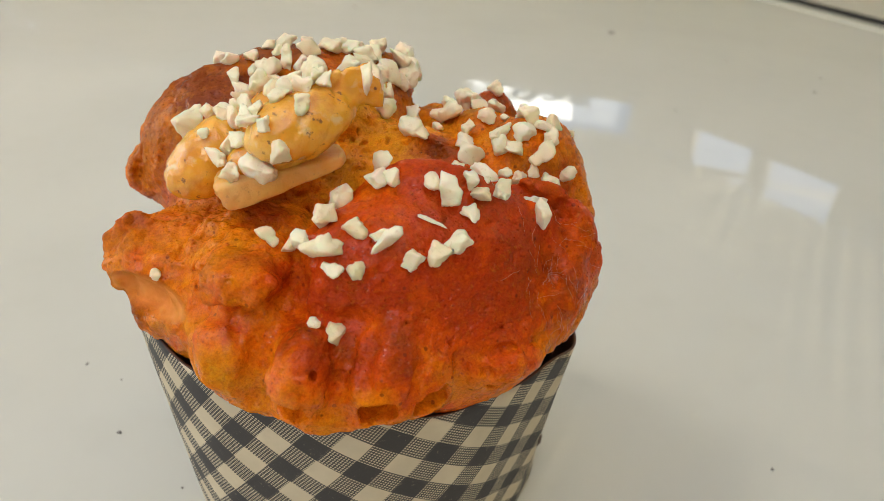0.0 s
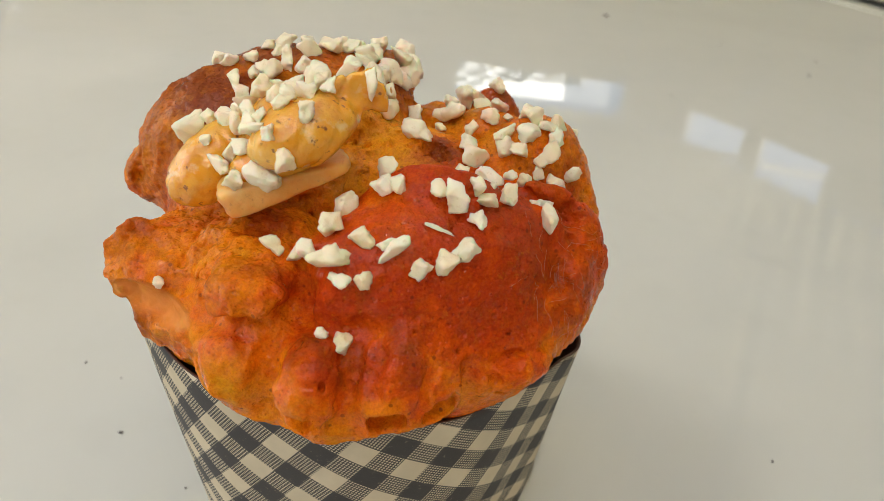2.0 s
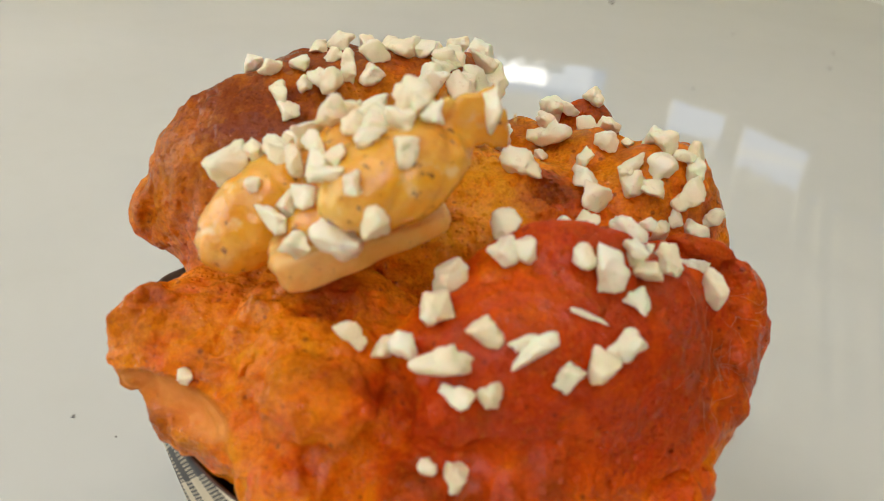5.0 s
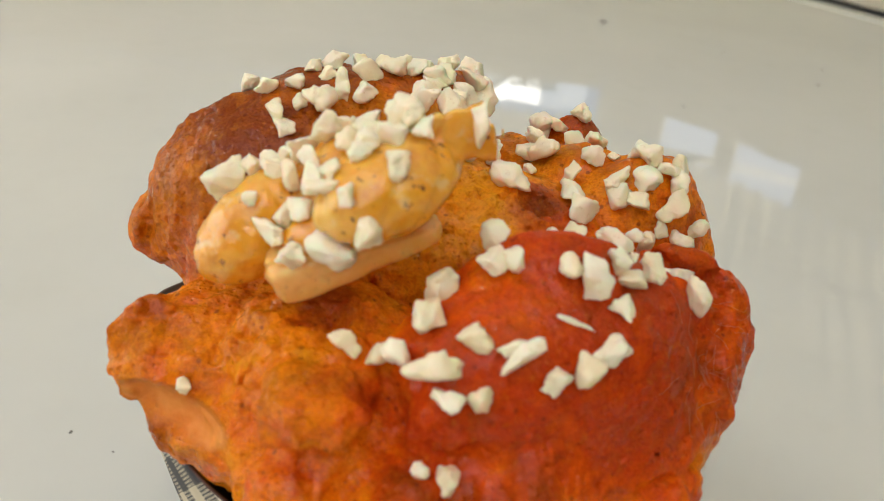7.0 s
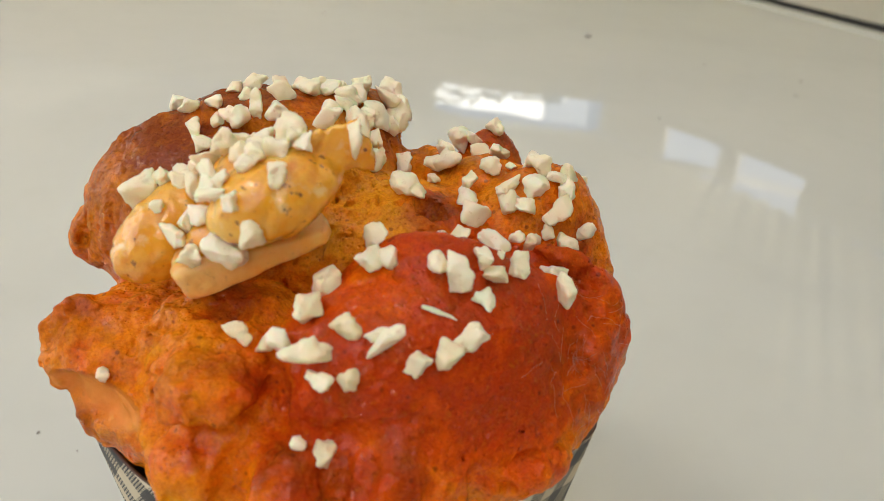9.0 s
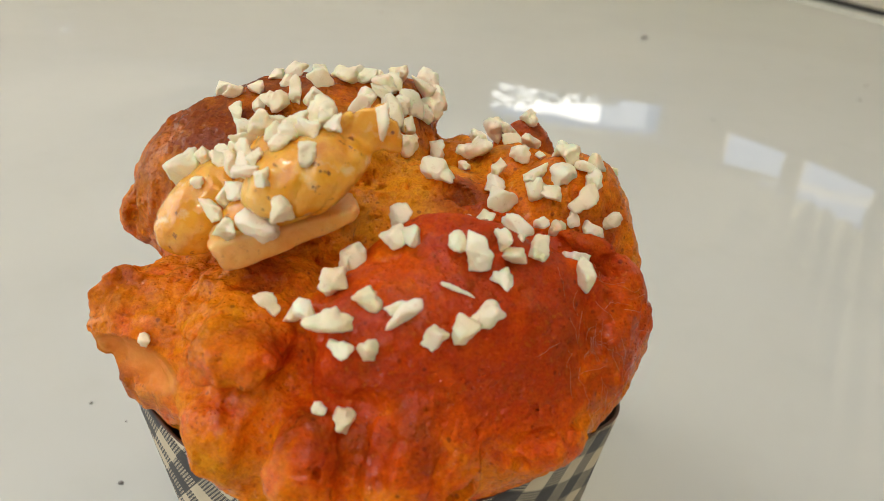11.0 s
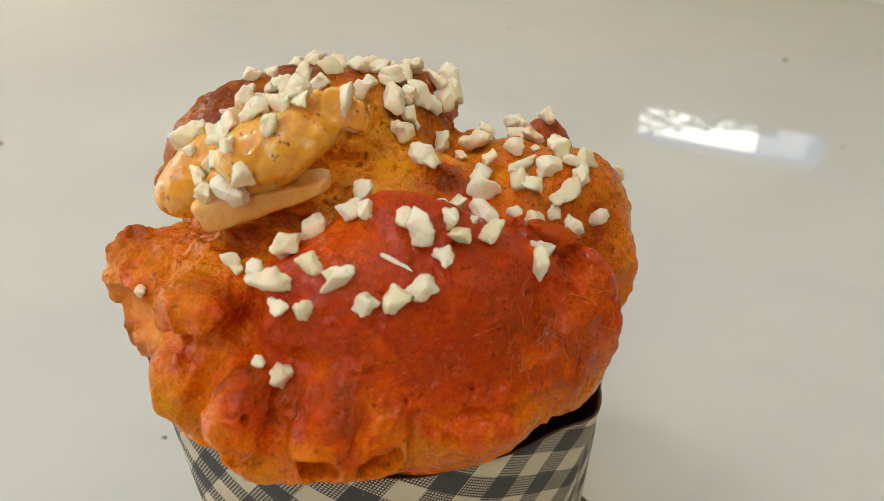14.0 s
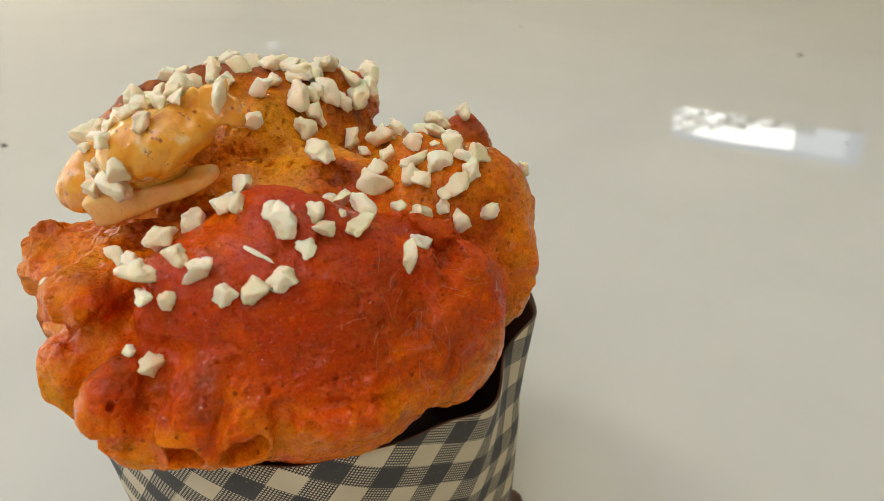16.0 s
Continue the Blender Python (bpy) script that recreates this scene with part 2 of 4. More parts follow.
THREAD = material("glaze_thread", (0.72, 0.38, 0.22), 0.5)
CRUMB = material("grey_crumb", (0.22, 0.20, 0.17), 0.8)

# ---- building helpers ----


def put(name, mesh, mat, parent=None, label=""):
    ob = new(name, mesh)
    for m in mat if isinstance(mat, (list, tuple)) else (mat,):
        if len(mesh.materials) < (len(mat) if isinstance(mat, (list, tuple)) else 1):
            mesh.materials.append(m)
    if parent:
        ob.parent = parent
    if label:
        ob["label"] = label
    return ob


def part(name, bm, mat, parent=None, label="", smooth=False):
    mesh = bpy.data.meshes.new(name)
    bm.normal_update()
    bm.to_mesh(mesh)
    bm.free()
    if smooth:
        mesh.polygons.foreach_set("use_smooth", [True] * len(mesh.polygons))
    return put(name, mesh, mat, parent, label)


def box(bm, lo, hi, m=None):
    vs = bmesh.ops.create_cube(bm, size=1.0)["verts"]
    for v in vs:
        v.co = Vector([(lo[i] + hi[i]) / 2 + v.co[i] * (hi[i] - lo[i]) for i in range(3)])
        if m:
            v.co = m @ v.co
    return vs


def bevelled_box(lo, hi, width, m=None):
    bm = bmesh.new()
    box(bm, lo, hi, m)
    bmesh.ops.bevel(bm, geom=bm.edges[:], offset=width, segments=2, affect="EDGES", profile=0.5)
    return bm


def vertex_normals(points, quads):
    n = np.cross(points[quads[:, 2]] - points[quads[:, 0]], points[quads[:, 3]] - points[quads[:, 1]])
    total = np.stack([sum(np.bincount(quads[:, k], n[:, a], len(points)) for k in range(4)) for a in range(3)], -1)
    return total / (np.linalg.norm(total, axis=1)[:, None] + 1e-9)


def refine(points, quads, height):
    """Cut each quad in four, then raise the points along their normals by height(points)."""
    sides = np.stack([quads, np.roll(quads, -1, 1)], -1).reshape(-1, 2)
    sides.sort(1)
    pairs, at = np.unique(sides[:, 0] * len(points) + sides[:, 1], return_inverse=True)
    a, b = pairs // len(points), pairs % len(points)
    mids = at.reshape(-1, 4) + len(points)
    hubs = np.arange(len(quads)) + len(points) + len(pairs)
    fresh = np.concatenate([points, (points[a] + points[b]) / 2, points[quads].mean(1)])
    faces = np.concatenate([np.stack([quads[:, k], mids[:, k], hubs, mids[:, k - 1]], -1) for k in range(4)])
    return fresh + vertex_normals(fresh, faces) * height(fresh)[:, None], faces


def net_mesh(name, field, low, high, step, detail=None, fine=None):
    """The surface field = 0 (field in millimetres, negative inside) as a quad mesh in metres. Returns mesh and points."""
    axes = [np.arange(a, b, step, dtype=np.float32) for a, b in zip(low, high)]
    grid = np.stack(np.meshgrid(*axes, indexing="ij"), -1)
    f = field(grid).astype(np.float32)
    if detail:
        near = np.abs(f) < 3.4
        f[near] = detail(grid[near], f[near])
    inside = f < 0
    nx, ny, nz = f.shape
    total, count = np.zeros((nx - 1, ny - 1, nz - 1, 3), np.float32), np.zeros((nx - 1, ny - 1, nz - 1), np.float32)
    corners = [(a, b, c) for a in (0, 1) for b in (0, 1) for c in (0, 1)]

    def cut(a, o):
        return a[o[0]:nx - 1 + o[0], o[1]:ny - 1 + o[1], o[2]:nz - 1 + o[2]]

    for o in corners:
        for axis in range(3):
            if o[axis]:
                continue
            e = list(o)
            e[axis] = 1
            fa, fb = cut(f, o), cut(f, e)
            cross = cut(inside, o) != cut(inside, e)
            t = np.where(cross, fa / np.where(cross, fa - fb, 1), 0)
            for k in range(3):
                total[..., k] += np.where(cross, o[k] + (t if k == axis else 0), 0)
            count += cross
    used = count > 0
    index = np.full(used.shape, -1, np.int64)
    index[used] = np.arange(used.sum())
    cells = np.argwhere(used)
    points = (cells + total[used] / count[used][:, None]) * step + np.array(low, np.float32)
    quads = []
    for axis in range(3):
        b, c = (axis + 1) % 3, (axis + 2) % 3
        i0, i1 = [slice(1, -1)] * 3, [slice(1, -1)] * 3
        i0[axis], i1[axis] = slice(0, -1), slice(1, None)
        s0, s1 = inside[tuple(i0)], inside[tuple(i1)]
        at = np.argwhere(s0 != s1)
        flip = s1[s0 != s1]
        at[:, b] += 1
        at[:, c] += 1
        ring = []
        for db, dc in ((-1, -1), (0, -1), (0, 0), (-1, 0)):
            q = at.copy()
            q[:, b] += db
            q[:, c] += dc
            ring.append(index[q[:, 0], q[:, 1], q[:, 2]])
        q = np.stack(ring, 1)
        q[flip] = q[flip][:, ::-1]
        quads.append(q)
    quads = np.concatenate(quads)
    if fine:
        points, quads = refine(points, quads, fine)
    mesh = bpy.data.meshes.new(name)
    mesh.from_pydata((points / 1000).tolist(), [], quads.tolist())
    mesh.polygons.foreach_set("use_smooth", [True] * len(mesh.polygons))
    mesh.update()
    return mesh, points


# ---- the bread's shape, in millimetres from the middle of the cup's base ----
BLOBS = []


def blob(x, y, z, rx, ry, rz, yaw, red, brown, rough):
    """One risen lump of dough: an ellipsoid, with how red, how brown and how uneven its crust is."""
    BLOBS.append((x, y, z, rx, ry, rz, yaw, red, brown, rough))


blob(0.3, 0.5, 42.9, 22.4, 35.1, 15.9, -2.5, 0.2, 0.2, 0.6)  # body in the cup
blob(-13.0, 3.9, 62.9, 21.1, 16.3, 17.7, 22.0, 0.12, 1.0, 0.5)  # tall lobe
blob(-23.0, -0.9, 66.0, 11.9, 11.2, 10.7, -0.6, 0.10, 0.85, 0.6)
blob(-33.0, -1.3, 61.0, 5.6, 5.4, 4.2, 0.0, 0.3, 1.0, 0.7)
blob(-3.9, 8.0, 73.6, 7.4, 15.5, 6.4, -24.2, 0.25, 0.6, 0.5)
blob(24.4, -2.4, 62.9, 11.9, 7.4, 11.8, 44.8, 0.12, 0.3, 0.5)  # lobe with most nibs
blob(26.0, -3.5, 57.0, 10.3, 4.7, 11.3, 4.7, 0.2, 0.3, 0.6)
blob(20.0, 17.3, 63.2, 5.9, 4.4, 9.9, -12.8, 0.6, 0.8, 0.5)
blob(10.0, -25.3, 62.2, 19.2, 9.7, 9.5, 29.6, 1, 0.22, 0.25)  # smooth red lobe
blob(23.1, -17.5, 58.3, 10.7, 3.6, 12.3, -5.1, 0.9, 0.45, 0.4)
blob(13.9, -30.0, 52.6, 14.3, 6.8, 11.1, 22.9, 0.95, 0.15, 0.35)
blob(-24.3, -16.8, 54.9, 11.2, 9.5, 6.2, 20.5, 0.16, 0.16, 1.0)  # wrinkled flank
blob(-30.6, -19.6, 57.0, 2.8, 3.2, 4.9, 6.2, 0.2, 0.4, 1)
blob(-11.3, -30.4, 57.2, 4.5, 8.0, 6.4, -10.7, 0.45, 0.22, 0.2)
blob(-15.8, -31.2, 49.4, 4.3, 4.5, 6.4, -2.8, 0.25, 0.25, 0.4)
blob(-4.9, -38.7, 52.6, 4.3, 6.8, 5.4, 10.6, 0.6, 0.4, 0.2)
blob(5.7, -38.5, 52.2, 8.6, 5.7, 6.1, 19.6, 0.85, 0.15, 0.4)
blob(4.0, -6.9, 62.7, 15.6, 10.8, 10.4, -14.4, 0.05, 0.02, 0.9)  # spongy hollow
blob(-12.3, -20.6, 57.6, 10.1, 8.3, 7.4, 2.0, 0.1, 0.05, 1.2)
blob(-1.5, -38.6, 49.6, 5.5, 4.6, 4.6, 0.0, 0.5, 0.1, 0.6)
blob(-9.0, -34.0, 49.0, 6.5, 6.0, 6.0, 0.0, 0.4, 0.1, 0.4)
blob(-20.7, -26.2, 50.4, 5.2, 3.8, 6.0, -0.2, 0.3, 0.2, 0.8)
blob(18.0, -31.6, 52.5, 7.7, 6.0, 3.6, 3.7, 0.5, 0.1, 0.6)
blob(29.5, -18.1, 56.0, 3.6, 10.6, 9.0, -12.7, 0.6, 0.4, 0.7)
blob(11.0, 8.2, 65.0, 5.0, 10.4, 7.0, 18.0, 0.15, 0.3, 0.5)
blob(8.9, -24.5, 67.8, 8.8, 3.6, 7.0, 1.5, 1, 0.15, 0.3)
blob(-26.4, -21.9, 49.0, 4.2, 5.0, 4.5, 0.0, 0.2, 0.5, 0.6)
blob(25.0, -13.5, 50.5, 7.2, 10.0, 7.0, 0.0, 0.3, 0.3, 0.6)
blob(-4.6, -3.6, 72.4, 4.6, 5.6, 6.6, 0.0, 0.1, 0.3, 0.6)  # front of the tall lobe
blob(17.0, 1.5, 66.5, 6.5, 5.5, 7.6, 20.0, 0.15, 0.35, 0.5)  # back of the nib lobe
blob(-13.4, -27.2, 58.6, 7.0, 5.6, 5.4, 0.0, 0.04, 0.0, 0.9)  # slope behind the square lump
blob(-13.4, -34.6, 52.4, 5.2, 5.0, 5.8, 0.0, 0.3, 0.15, 0.2)  # lump below it
BLOB_ROWS = np.array(BLOBS, np.float32)

NUT_ROWS = np.array([  # rounded parts of the nut: x, y, z, radii, yaw, rise
    (-7.2, -24.2, 77.9, 7.0, 4.2, 4.0, 26.1, 17.8),
    (-18.9, -18.6, 71.2, 7.8, 4.2, 4.6, 34.3, 31.5),
    (-10.3, -18.8, 76.9, 5.5, 4.4, 4.4, 11.2, 24.3),
    (-10.8, -22.6, 73.6, 6.2, 3.2, 2.7, 18.0, 16.0),
], np.float32)

BUBBLES = []


def bubble(x, y, z, rx, rz, ry=None, yaw=0.0):
    """A burst bubble in the crust: a round hollow, rx across, ry deep and rz high."""
    BUBBLES.append((x, y, z, rx, ry or rx, rz, yaw))


bubble(4.8, -43.6, 50.1, 2.5, 2.4, 4.0, 12)      # burst along the front edge
bubble(11.2, -41.2, 50.4, 2.4, 2.2, 3.6, 25)
bubble(12.4, -40.6, 51.4, 1.2, 1.4)
bubble(-6.0, -44.0, 50.4, 3.0, 1.8, 3.4, -5)
bubble(16.0, -38.2, 54.6, 1.9, 1.7, 0.9, 30)
bubble(17.8, -38.0, 52.8, 0.95, 0.95, 1.2)
bubble(20.0, -35.6, 49.6, 3.0, 0.7, 2.0, 30)
bubble(-21.4, -32.6, 49.9, 0.8, 1.1)
bubble(-17.2, -31.8, 56.7, 0.6, 0.7)
bubble(-13.9, -38.4, 52.6, 1.0, 0.5)
bubble(-2.8, -43.9, 55.4, 0.6, 0.9)
bubble(9.8, -10.8, 72.0, 2.3, 2.0)      # dark pit between the lobes
bubble(22.7, -29.2, 61.9, 0.75, 0.6)
bubble(15.3, -35.7, 59.8, 0.5, 0.5)
bubble(7.5, -38.4, 59.6, 0.4, 0.4)
bubble(19.0, -33.8, 57.4, 0.5, 0.5)
bubble(12.6, -37.6, 56.6, 0.4, 0.45)
bubble(-13.0, -24.5, 65.0, 3.4, 1.8, 2.6)    # crease under the nut
bubble(-5.6, -35.6, 62.2, 1.5, 2.4, 1.4)     # dark dent beside the square lump
SKIN_BUBBLE = (-27.7, -28.2, 53.7, 6.8, 3.0, 2.8, -30.0)
bubble(*SKIN_BUBBLE[:4], SKIN_BUBBLE[5], SKIN_BUBBLE[4], SKIN_BUBBLE[6])     # wide burst bubble with a smooth wall


STROKES = []


def stroke(a, b, r, depth):
    """A groove from a to b, r wide (a ridge where depth is negative)."""
    STROKES.append((a, b, r, depth))


stroke((-4.8, -35.0, 65.5), (-7.0, -35.4, 60.0), 1.7, 2.17)       # beside the square lump
stroke((-7.0, -37.2, 59.6), (-15.8, -36.6, 58.0), 1.4, 2.90)      # under it
stroke((-15.8, -34.8, 61.5), (-16.8, -34.5, 57.5), 1.5, 1.74)
stroke((-9.6, -36.2, 62.8), (-14.0, -35.4, 62.4), 2.6, -1.72)
stroke((-14.0, -38.0, 54.5), (-14.4, -37.5, 52.0), 2.8, -1.61)    # lump below
stroke((-9.2, -38.4, 57.0), (-9.6, -40.4, 49.0), 1.3, 3.33)
stroke((-4.2, -42.4, 56.0), (-4.4, -43.0, 53.0), 2.6, -1.72)      # thumb-like lump at the edge
stroke((0.6, -38.4, 59.6), (0.2, -44.0, 50.5), 1.5, 2.75)
stroke((6.4, -39.6, 58.6), (6.2, -41.0, 57.0), 2.0, -1.03)        # small dark lump
stroke((3.8, -41.0, 57.6), (3.2, -44.0, 54.0), 1.1, 1.30)
stroke((9.2, -41.4, 55.6), (8.6, -43.0, 52.0), 1.0, 1.30)
stroke((14.6, -38.6, 55.0), (14.6, -37.6, 46.0), 0.9, 4.06)       # crack in the edge
stroke((18.0, -36.4, 55.0), (25.0, -31.5, 53.6), 1.2, 1.16)
stroke((24.6, -25.0, 65.0), (27.4, -27.0, 58.0), 0.9, 0.72)
stroke((28.0, -22.0, 64.0), (29.6, -25.0, 57.0), 0.8, 0.72)
stroke((-28.0, -21.0, 61.2), (-19.0, -24.5, 62.4), 0.9, 1.30)     # wrinkles of the flank
stroke((-27.0, -23.5, 60.0), (-18.0, -27.0, 61.0), 0.8, 1.30)
stroke((-24.0, -27.5, 57.8), (-17.6, -29.0, 59.0), 0.9, 1.30)
stroke((-21.0, -19.0, 63.5), (-15.0, -24.0, 64.5), 0.8, 1.16)
stroke((-18.6, -29.4, 60.0), (-18.2, -32.5, 54.0), 1.2, 1.89)
stroke((-30.6, -20.0, 61.6), (-33.0, -22.5, 58.0), 0.8, 1.16)
stroke((-1.5, -14.5, 71.0), (5.0, -13.5, 71.8), 0.8, 1.01)        # folds of the hollow
stroke((-4.0, -10.0, 72.0), (4.0, -9.0, 72.6), 0.9, 1.16)
stroke((-3.0, -18.5, 69.0), (6.0, -16.5, 71.0), 1.0, 1.16)
stroke((-27.5, -12.5, 73.0), (-31.0, -10.5, 62.0), 1.1, 1.89)     # fold down the tall lobe's end
stroke((-33.5, -6.0, 66.5), (-35.5, -5.5, 60.0), 0.9, 1.30)
stroke((17.5, -17.6, 69.2), (27.0, -18.0, 66.0), 1.9, 3.0)        # valley behind the red crest
stroke((-0.6, -38.4, 58.0), (-2.6, -39.6, 58.6), 2.2, -1.2)      # swelling under two nibs
stroke((-5.8, -33.4, 63.8), (-6.6, -36.0, 60.0), 2.4, 1.9)       # trough beside the square lump
stroke((-8.6, -39.0, 58.6), (-15.6, -38.2, 57.6), 1.8, 2.0)       # between the square lump and the one below
stroke((-18.6, -33.0, 57.0), (-18.4, -35.6, 49.5), 1.6, 2.2)
stroke((-9.3, -40.5, 55.5), (-9.8, -41.0, 48.5), 1.7, 2.6)        # notch beside the thumb-like lump
stroke((0.6, -42.0, 57.5), (0.4, -45.0, 51.5), 1.9, 1.8)
stroke((-7.6, -37.8, 59.4), (-2.0, -39.8, 60.0), 1.6, 1.2)
TABLES = {}


def vnoise(p, size, seed):
    """Smooth value noise in -1..1 on an array of points, with lumps of that size."""
    if seed not in TABLES:
        TABLES[seed] = np.random.RandomState(seed).rand(32, 32, 32).astype(np.float32) * 2 - 1
    tab, q = TABLES[seed], p / size + 100
    i = np.floor(q).astype(np.int32)
    f = (q - i).astype(np.float32)
    f, i, out = f * f * (3 - 2 * f), i % 32, 0
    for a in (0, 1):
        for b in (0, 1):
            for c in (0, 1):
                w = (f[..., 0] if a else 1 - f[..., 0]) * (f[..., 1] if b else 1 - f[..., 1]) * (f[..., 2] if c else 1 - f[..., 2])
                out = out + w * tab[(i[..., 0] + a) % 32, (i[..., 1] + b) % 32, (i[..., 2] + c) % 32]
    return out


def lump(p, x, y, z, rx, ry, rz, yaw, rise=0.0):
    """Distance to an ellipsoid turned by yaw, its long axis lifted by rise."""
    c, s = math.cos(math.radians(yaw)), math.sin(math.radians(yaw))
    u, v, w = c * (p[..., 0] - x) + s * (p[..., 1] - y), c * (p[..., 1] - y) - s * (p[..., 0] - x), p[..., 2] - z
    if rise:
        c, s = math.cos(math.radians(rise)), math.sin(math.radians(rise))
        u, w = c * u + s * w, c * w - s * u
    a = np.sqrt((u / rx) ** 2 + (v / ry) ** 2 + (w / rz) ** 2) + 1e-6
    b = np.sqrt((u / rx**2) ** 2 + (v / ry**2) ** 2 + (w / rz**2) ** 2) + 1e-6
    return a * (a - 1) / b


def bread_plain(p, soft=1.3):
    total = 0
    for r in BLOB_ROWS:
        total = total + np.exp(-np.clip(lump(p, *r[:7]), -40, 60) / soft)
    total = total + np.exp(-np.clip(slab_field(p, -11.7, -33.6, 60.9, 4.3, 3.7, 2.9, -8, -4, 0.0), -40, 60) / soft)      # square lump
    return -soft * np.log(np.maximum(total, 1e-30))


def bread_traits(p, soft=2.2):
    """Red, brown and roughness of the crust near the points, blended from the lumps around."""
    total, mix = 1e-20, 0
    for r in BLOB_ROWS:
        w = np.exp(-np.clip(lump(p, *r[:7]), -6, 40) / soft)
        total, mix = total + w, mix + w[..., None] * r[7:10]
    return mix / np.asarray(total)[..., None]


def bread_detail(p, d):
    """The plain shape with wrinkles, folds and burst bubbles."""
    rough = bread_traits(p)[..., 2]
    warp = p + 1.2 * np.stack([vnoise(p, 4.0, s) for s in (1, 2, 3)], -1)
    fold = 1 - 2 * np.abs(vnoise(warp * (1, 1, 0.6), 3.4, 4))
    blister = np.maximum(vnoise(warp, 2.3, 9), 0) ** 2
    d = d + rough * (0.34 * vnoise(p, 5.0, 5) + 0.44 * (fold - 0.2) + 0.30 * vnoise(warp, 1.6, 6) - 0.55 * (blister - 0.15)) + (0.08 + 0.14 * rough) * vnoise(p, 0.95, 7)
    for a, b, r, depth in STROKES:
        a, b = np.array(a, np.float32), np.array(b, np.float32)
        near = (np.abs(p - (a + b) / 2) < np.abs(a - b) / 2 + 2.6 * r).all(-1)
        if near.any():
            q = p[near] + 0.45 * r * np.stack([vnoise(p[near], 2.0, k) for k in (41, 42, 43)], -1)
            k = np.clip(((q - a) @ (b - a)) / ((b - a) @ (b - a) + 1e-6), 0, 1)
            d[near] += depth * np.exp(-(((q - a - k[:, None] * (b - a)) ** 2).sum(-1)) / r**2)
    for x, y, z, rx, ry, rz, yaw in BUBBLES:
        near = (np.abs(p[..., 0] - x) < rx * 2.5) & (np.abs(p[..., 1] - y) < max(rx, ry) * 2.5) & (np.abs(p[..., 2] - z) < rz * 2.5 + 1)
        if near.any():
            q = p[near]
            b = lump(q, x, y, z, rx, ry, rz, yaw) + 0.16 * min(rx, 1.0) * vnoise(q, 1.0, 8) + 0.16 * min(rx, 3.0) * vnoise(q, 2.0, 81)
            soft = 0.16
            d[near] = soft * np.logaddexp(d[near] / soft, -b / soft)
    return d


def bread_fine(p):
    """Height of the crust's finest folds, grains and pores."""
    rough = bread_traits(p)[..., 2]
    sponge = np.exp(-((p - (0.0, -10.0, 71.0)) ** 2).sum(-1) / 9.0**2)
    warp = p + 0.5 * np.stack([vnoise(p, 1.6, k) for k in (61, 62, 63)], -1)
    fold = 0.5 - np.abs(vnoise(warp, 1.3, 64)) + 0.6 * vnoise(warp, 1.5, 69)
    small = vnoise(warp, 0.75, 65)
    pores = np.clip(vnoise(p, 0.75, 66) - 0.42, 0, 0.4) + np.clip(vnoise(p, 1.7, 67) - 0.62, 0, 0.3)
    calm = 1 - np.clip(1.6 - np.abs(lump(p, *SKIN_BUBBLE)), 0, 1)
    return calm * ((0.07 + 0.14 * rough) * fold + (0.05 + 0.06 * rough) * small + 0.04 * vnoise(p, 0.5, 68) - pores * (0.4 + 0.4 * rough + 1.6 * sponge))


def slab_field(p, x, y, z, rx, ry, rz, yaw, rise, taper=0.7):
    """A flat-sided wedge with soft edges, thinner towards its far end."""
    c, s = math.cos(math.radians(yaw)), math.sin(math.radians(yaw))
    u, v, w = c * (p[..., 0] - x) + s * (p[..., 1] - y), c * (p[..., 1] - y) - s * (p[..., 0] - x), p[..., 2] - z
    c, s = math.cos(math.radians(rise)), math.sin(math.radians(rise))
    u, w = c * u + s * w, c * w - s * u
    thin = np.clip(1 - taper * u / rx, 0.25, 1.5)
    return ((np.abs(u / rx) ** 6 + np.abs(v / ry) ** 6 + np.abs(w / (rz * thin)) ** 6) ** (1 / 6) - 1) * min(ry, rz)


def nut_field(p):
    total, soft = 0, 0.4
    for r in NUT_ROWS:
        total = total + np.exp(-np.clip(lump(p, *r), -20, 30) / soft)
    total = total + np.exp(-np.clip(slab_field(p, -0.8, -20.9, 83.3, 3.0, 0.5, 1.8, 4, 14, -0.6), -20, 30) / soft)      # thin torn skin
    warp = p + 1.0 * np.stack([vnoise(p, 3.0, s) for s in (31, 32, 33)], -1)
    d = -soft * np.log(np.maximum(total, 1e-30))
    a, b = np.array((-13.0, -27.2, 73.7), np.float32), np.array((-0.5, -22.2, 75.9), np.float32)      # hollow between bulb and slab
    k = np.clip(((p - a) @ (b - a)) / ((b - a) @ (b - a)), 0, 1)
    groove = np.sqrt(((p - a - k[..., None] * (b - a)) ** 2).sum(-1)) - (0.1 + 1.5 * k)
    d = 0.3 * np.logaddexp(d / 0.3, -groove / 0.3)
    crack = np.clip(0.12 - np.abs(vnoise(warp, 5.0, 16)), 0, 0.12) / 0.12
    return d + 0.38 * vnoise(p, 3.8, 11) + 0.14 * vnoise(warp, 1.7, 12) + 0.09 * vnoise(p, 0.7, 13) + 0.25 * crack


def cut_field(p):
    """The nut's flat cut half, thin towards its tip."""
    return slab_field(p, -9.9, -22.5, 70.9, 8.4, 3.0, 1.65, 15, 18, 0.5) + 0.14 * vnoise(p, 2.6, 14) + 0.05 * vnoise(p, 0.8, 15)


# ---- end of the shape ----

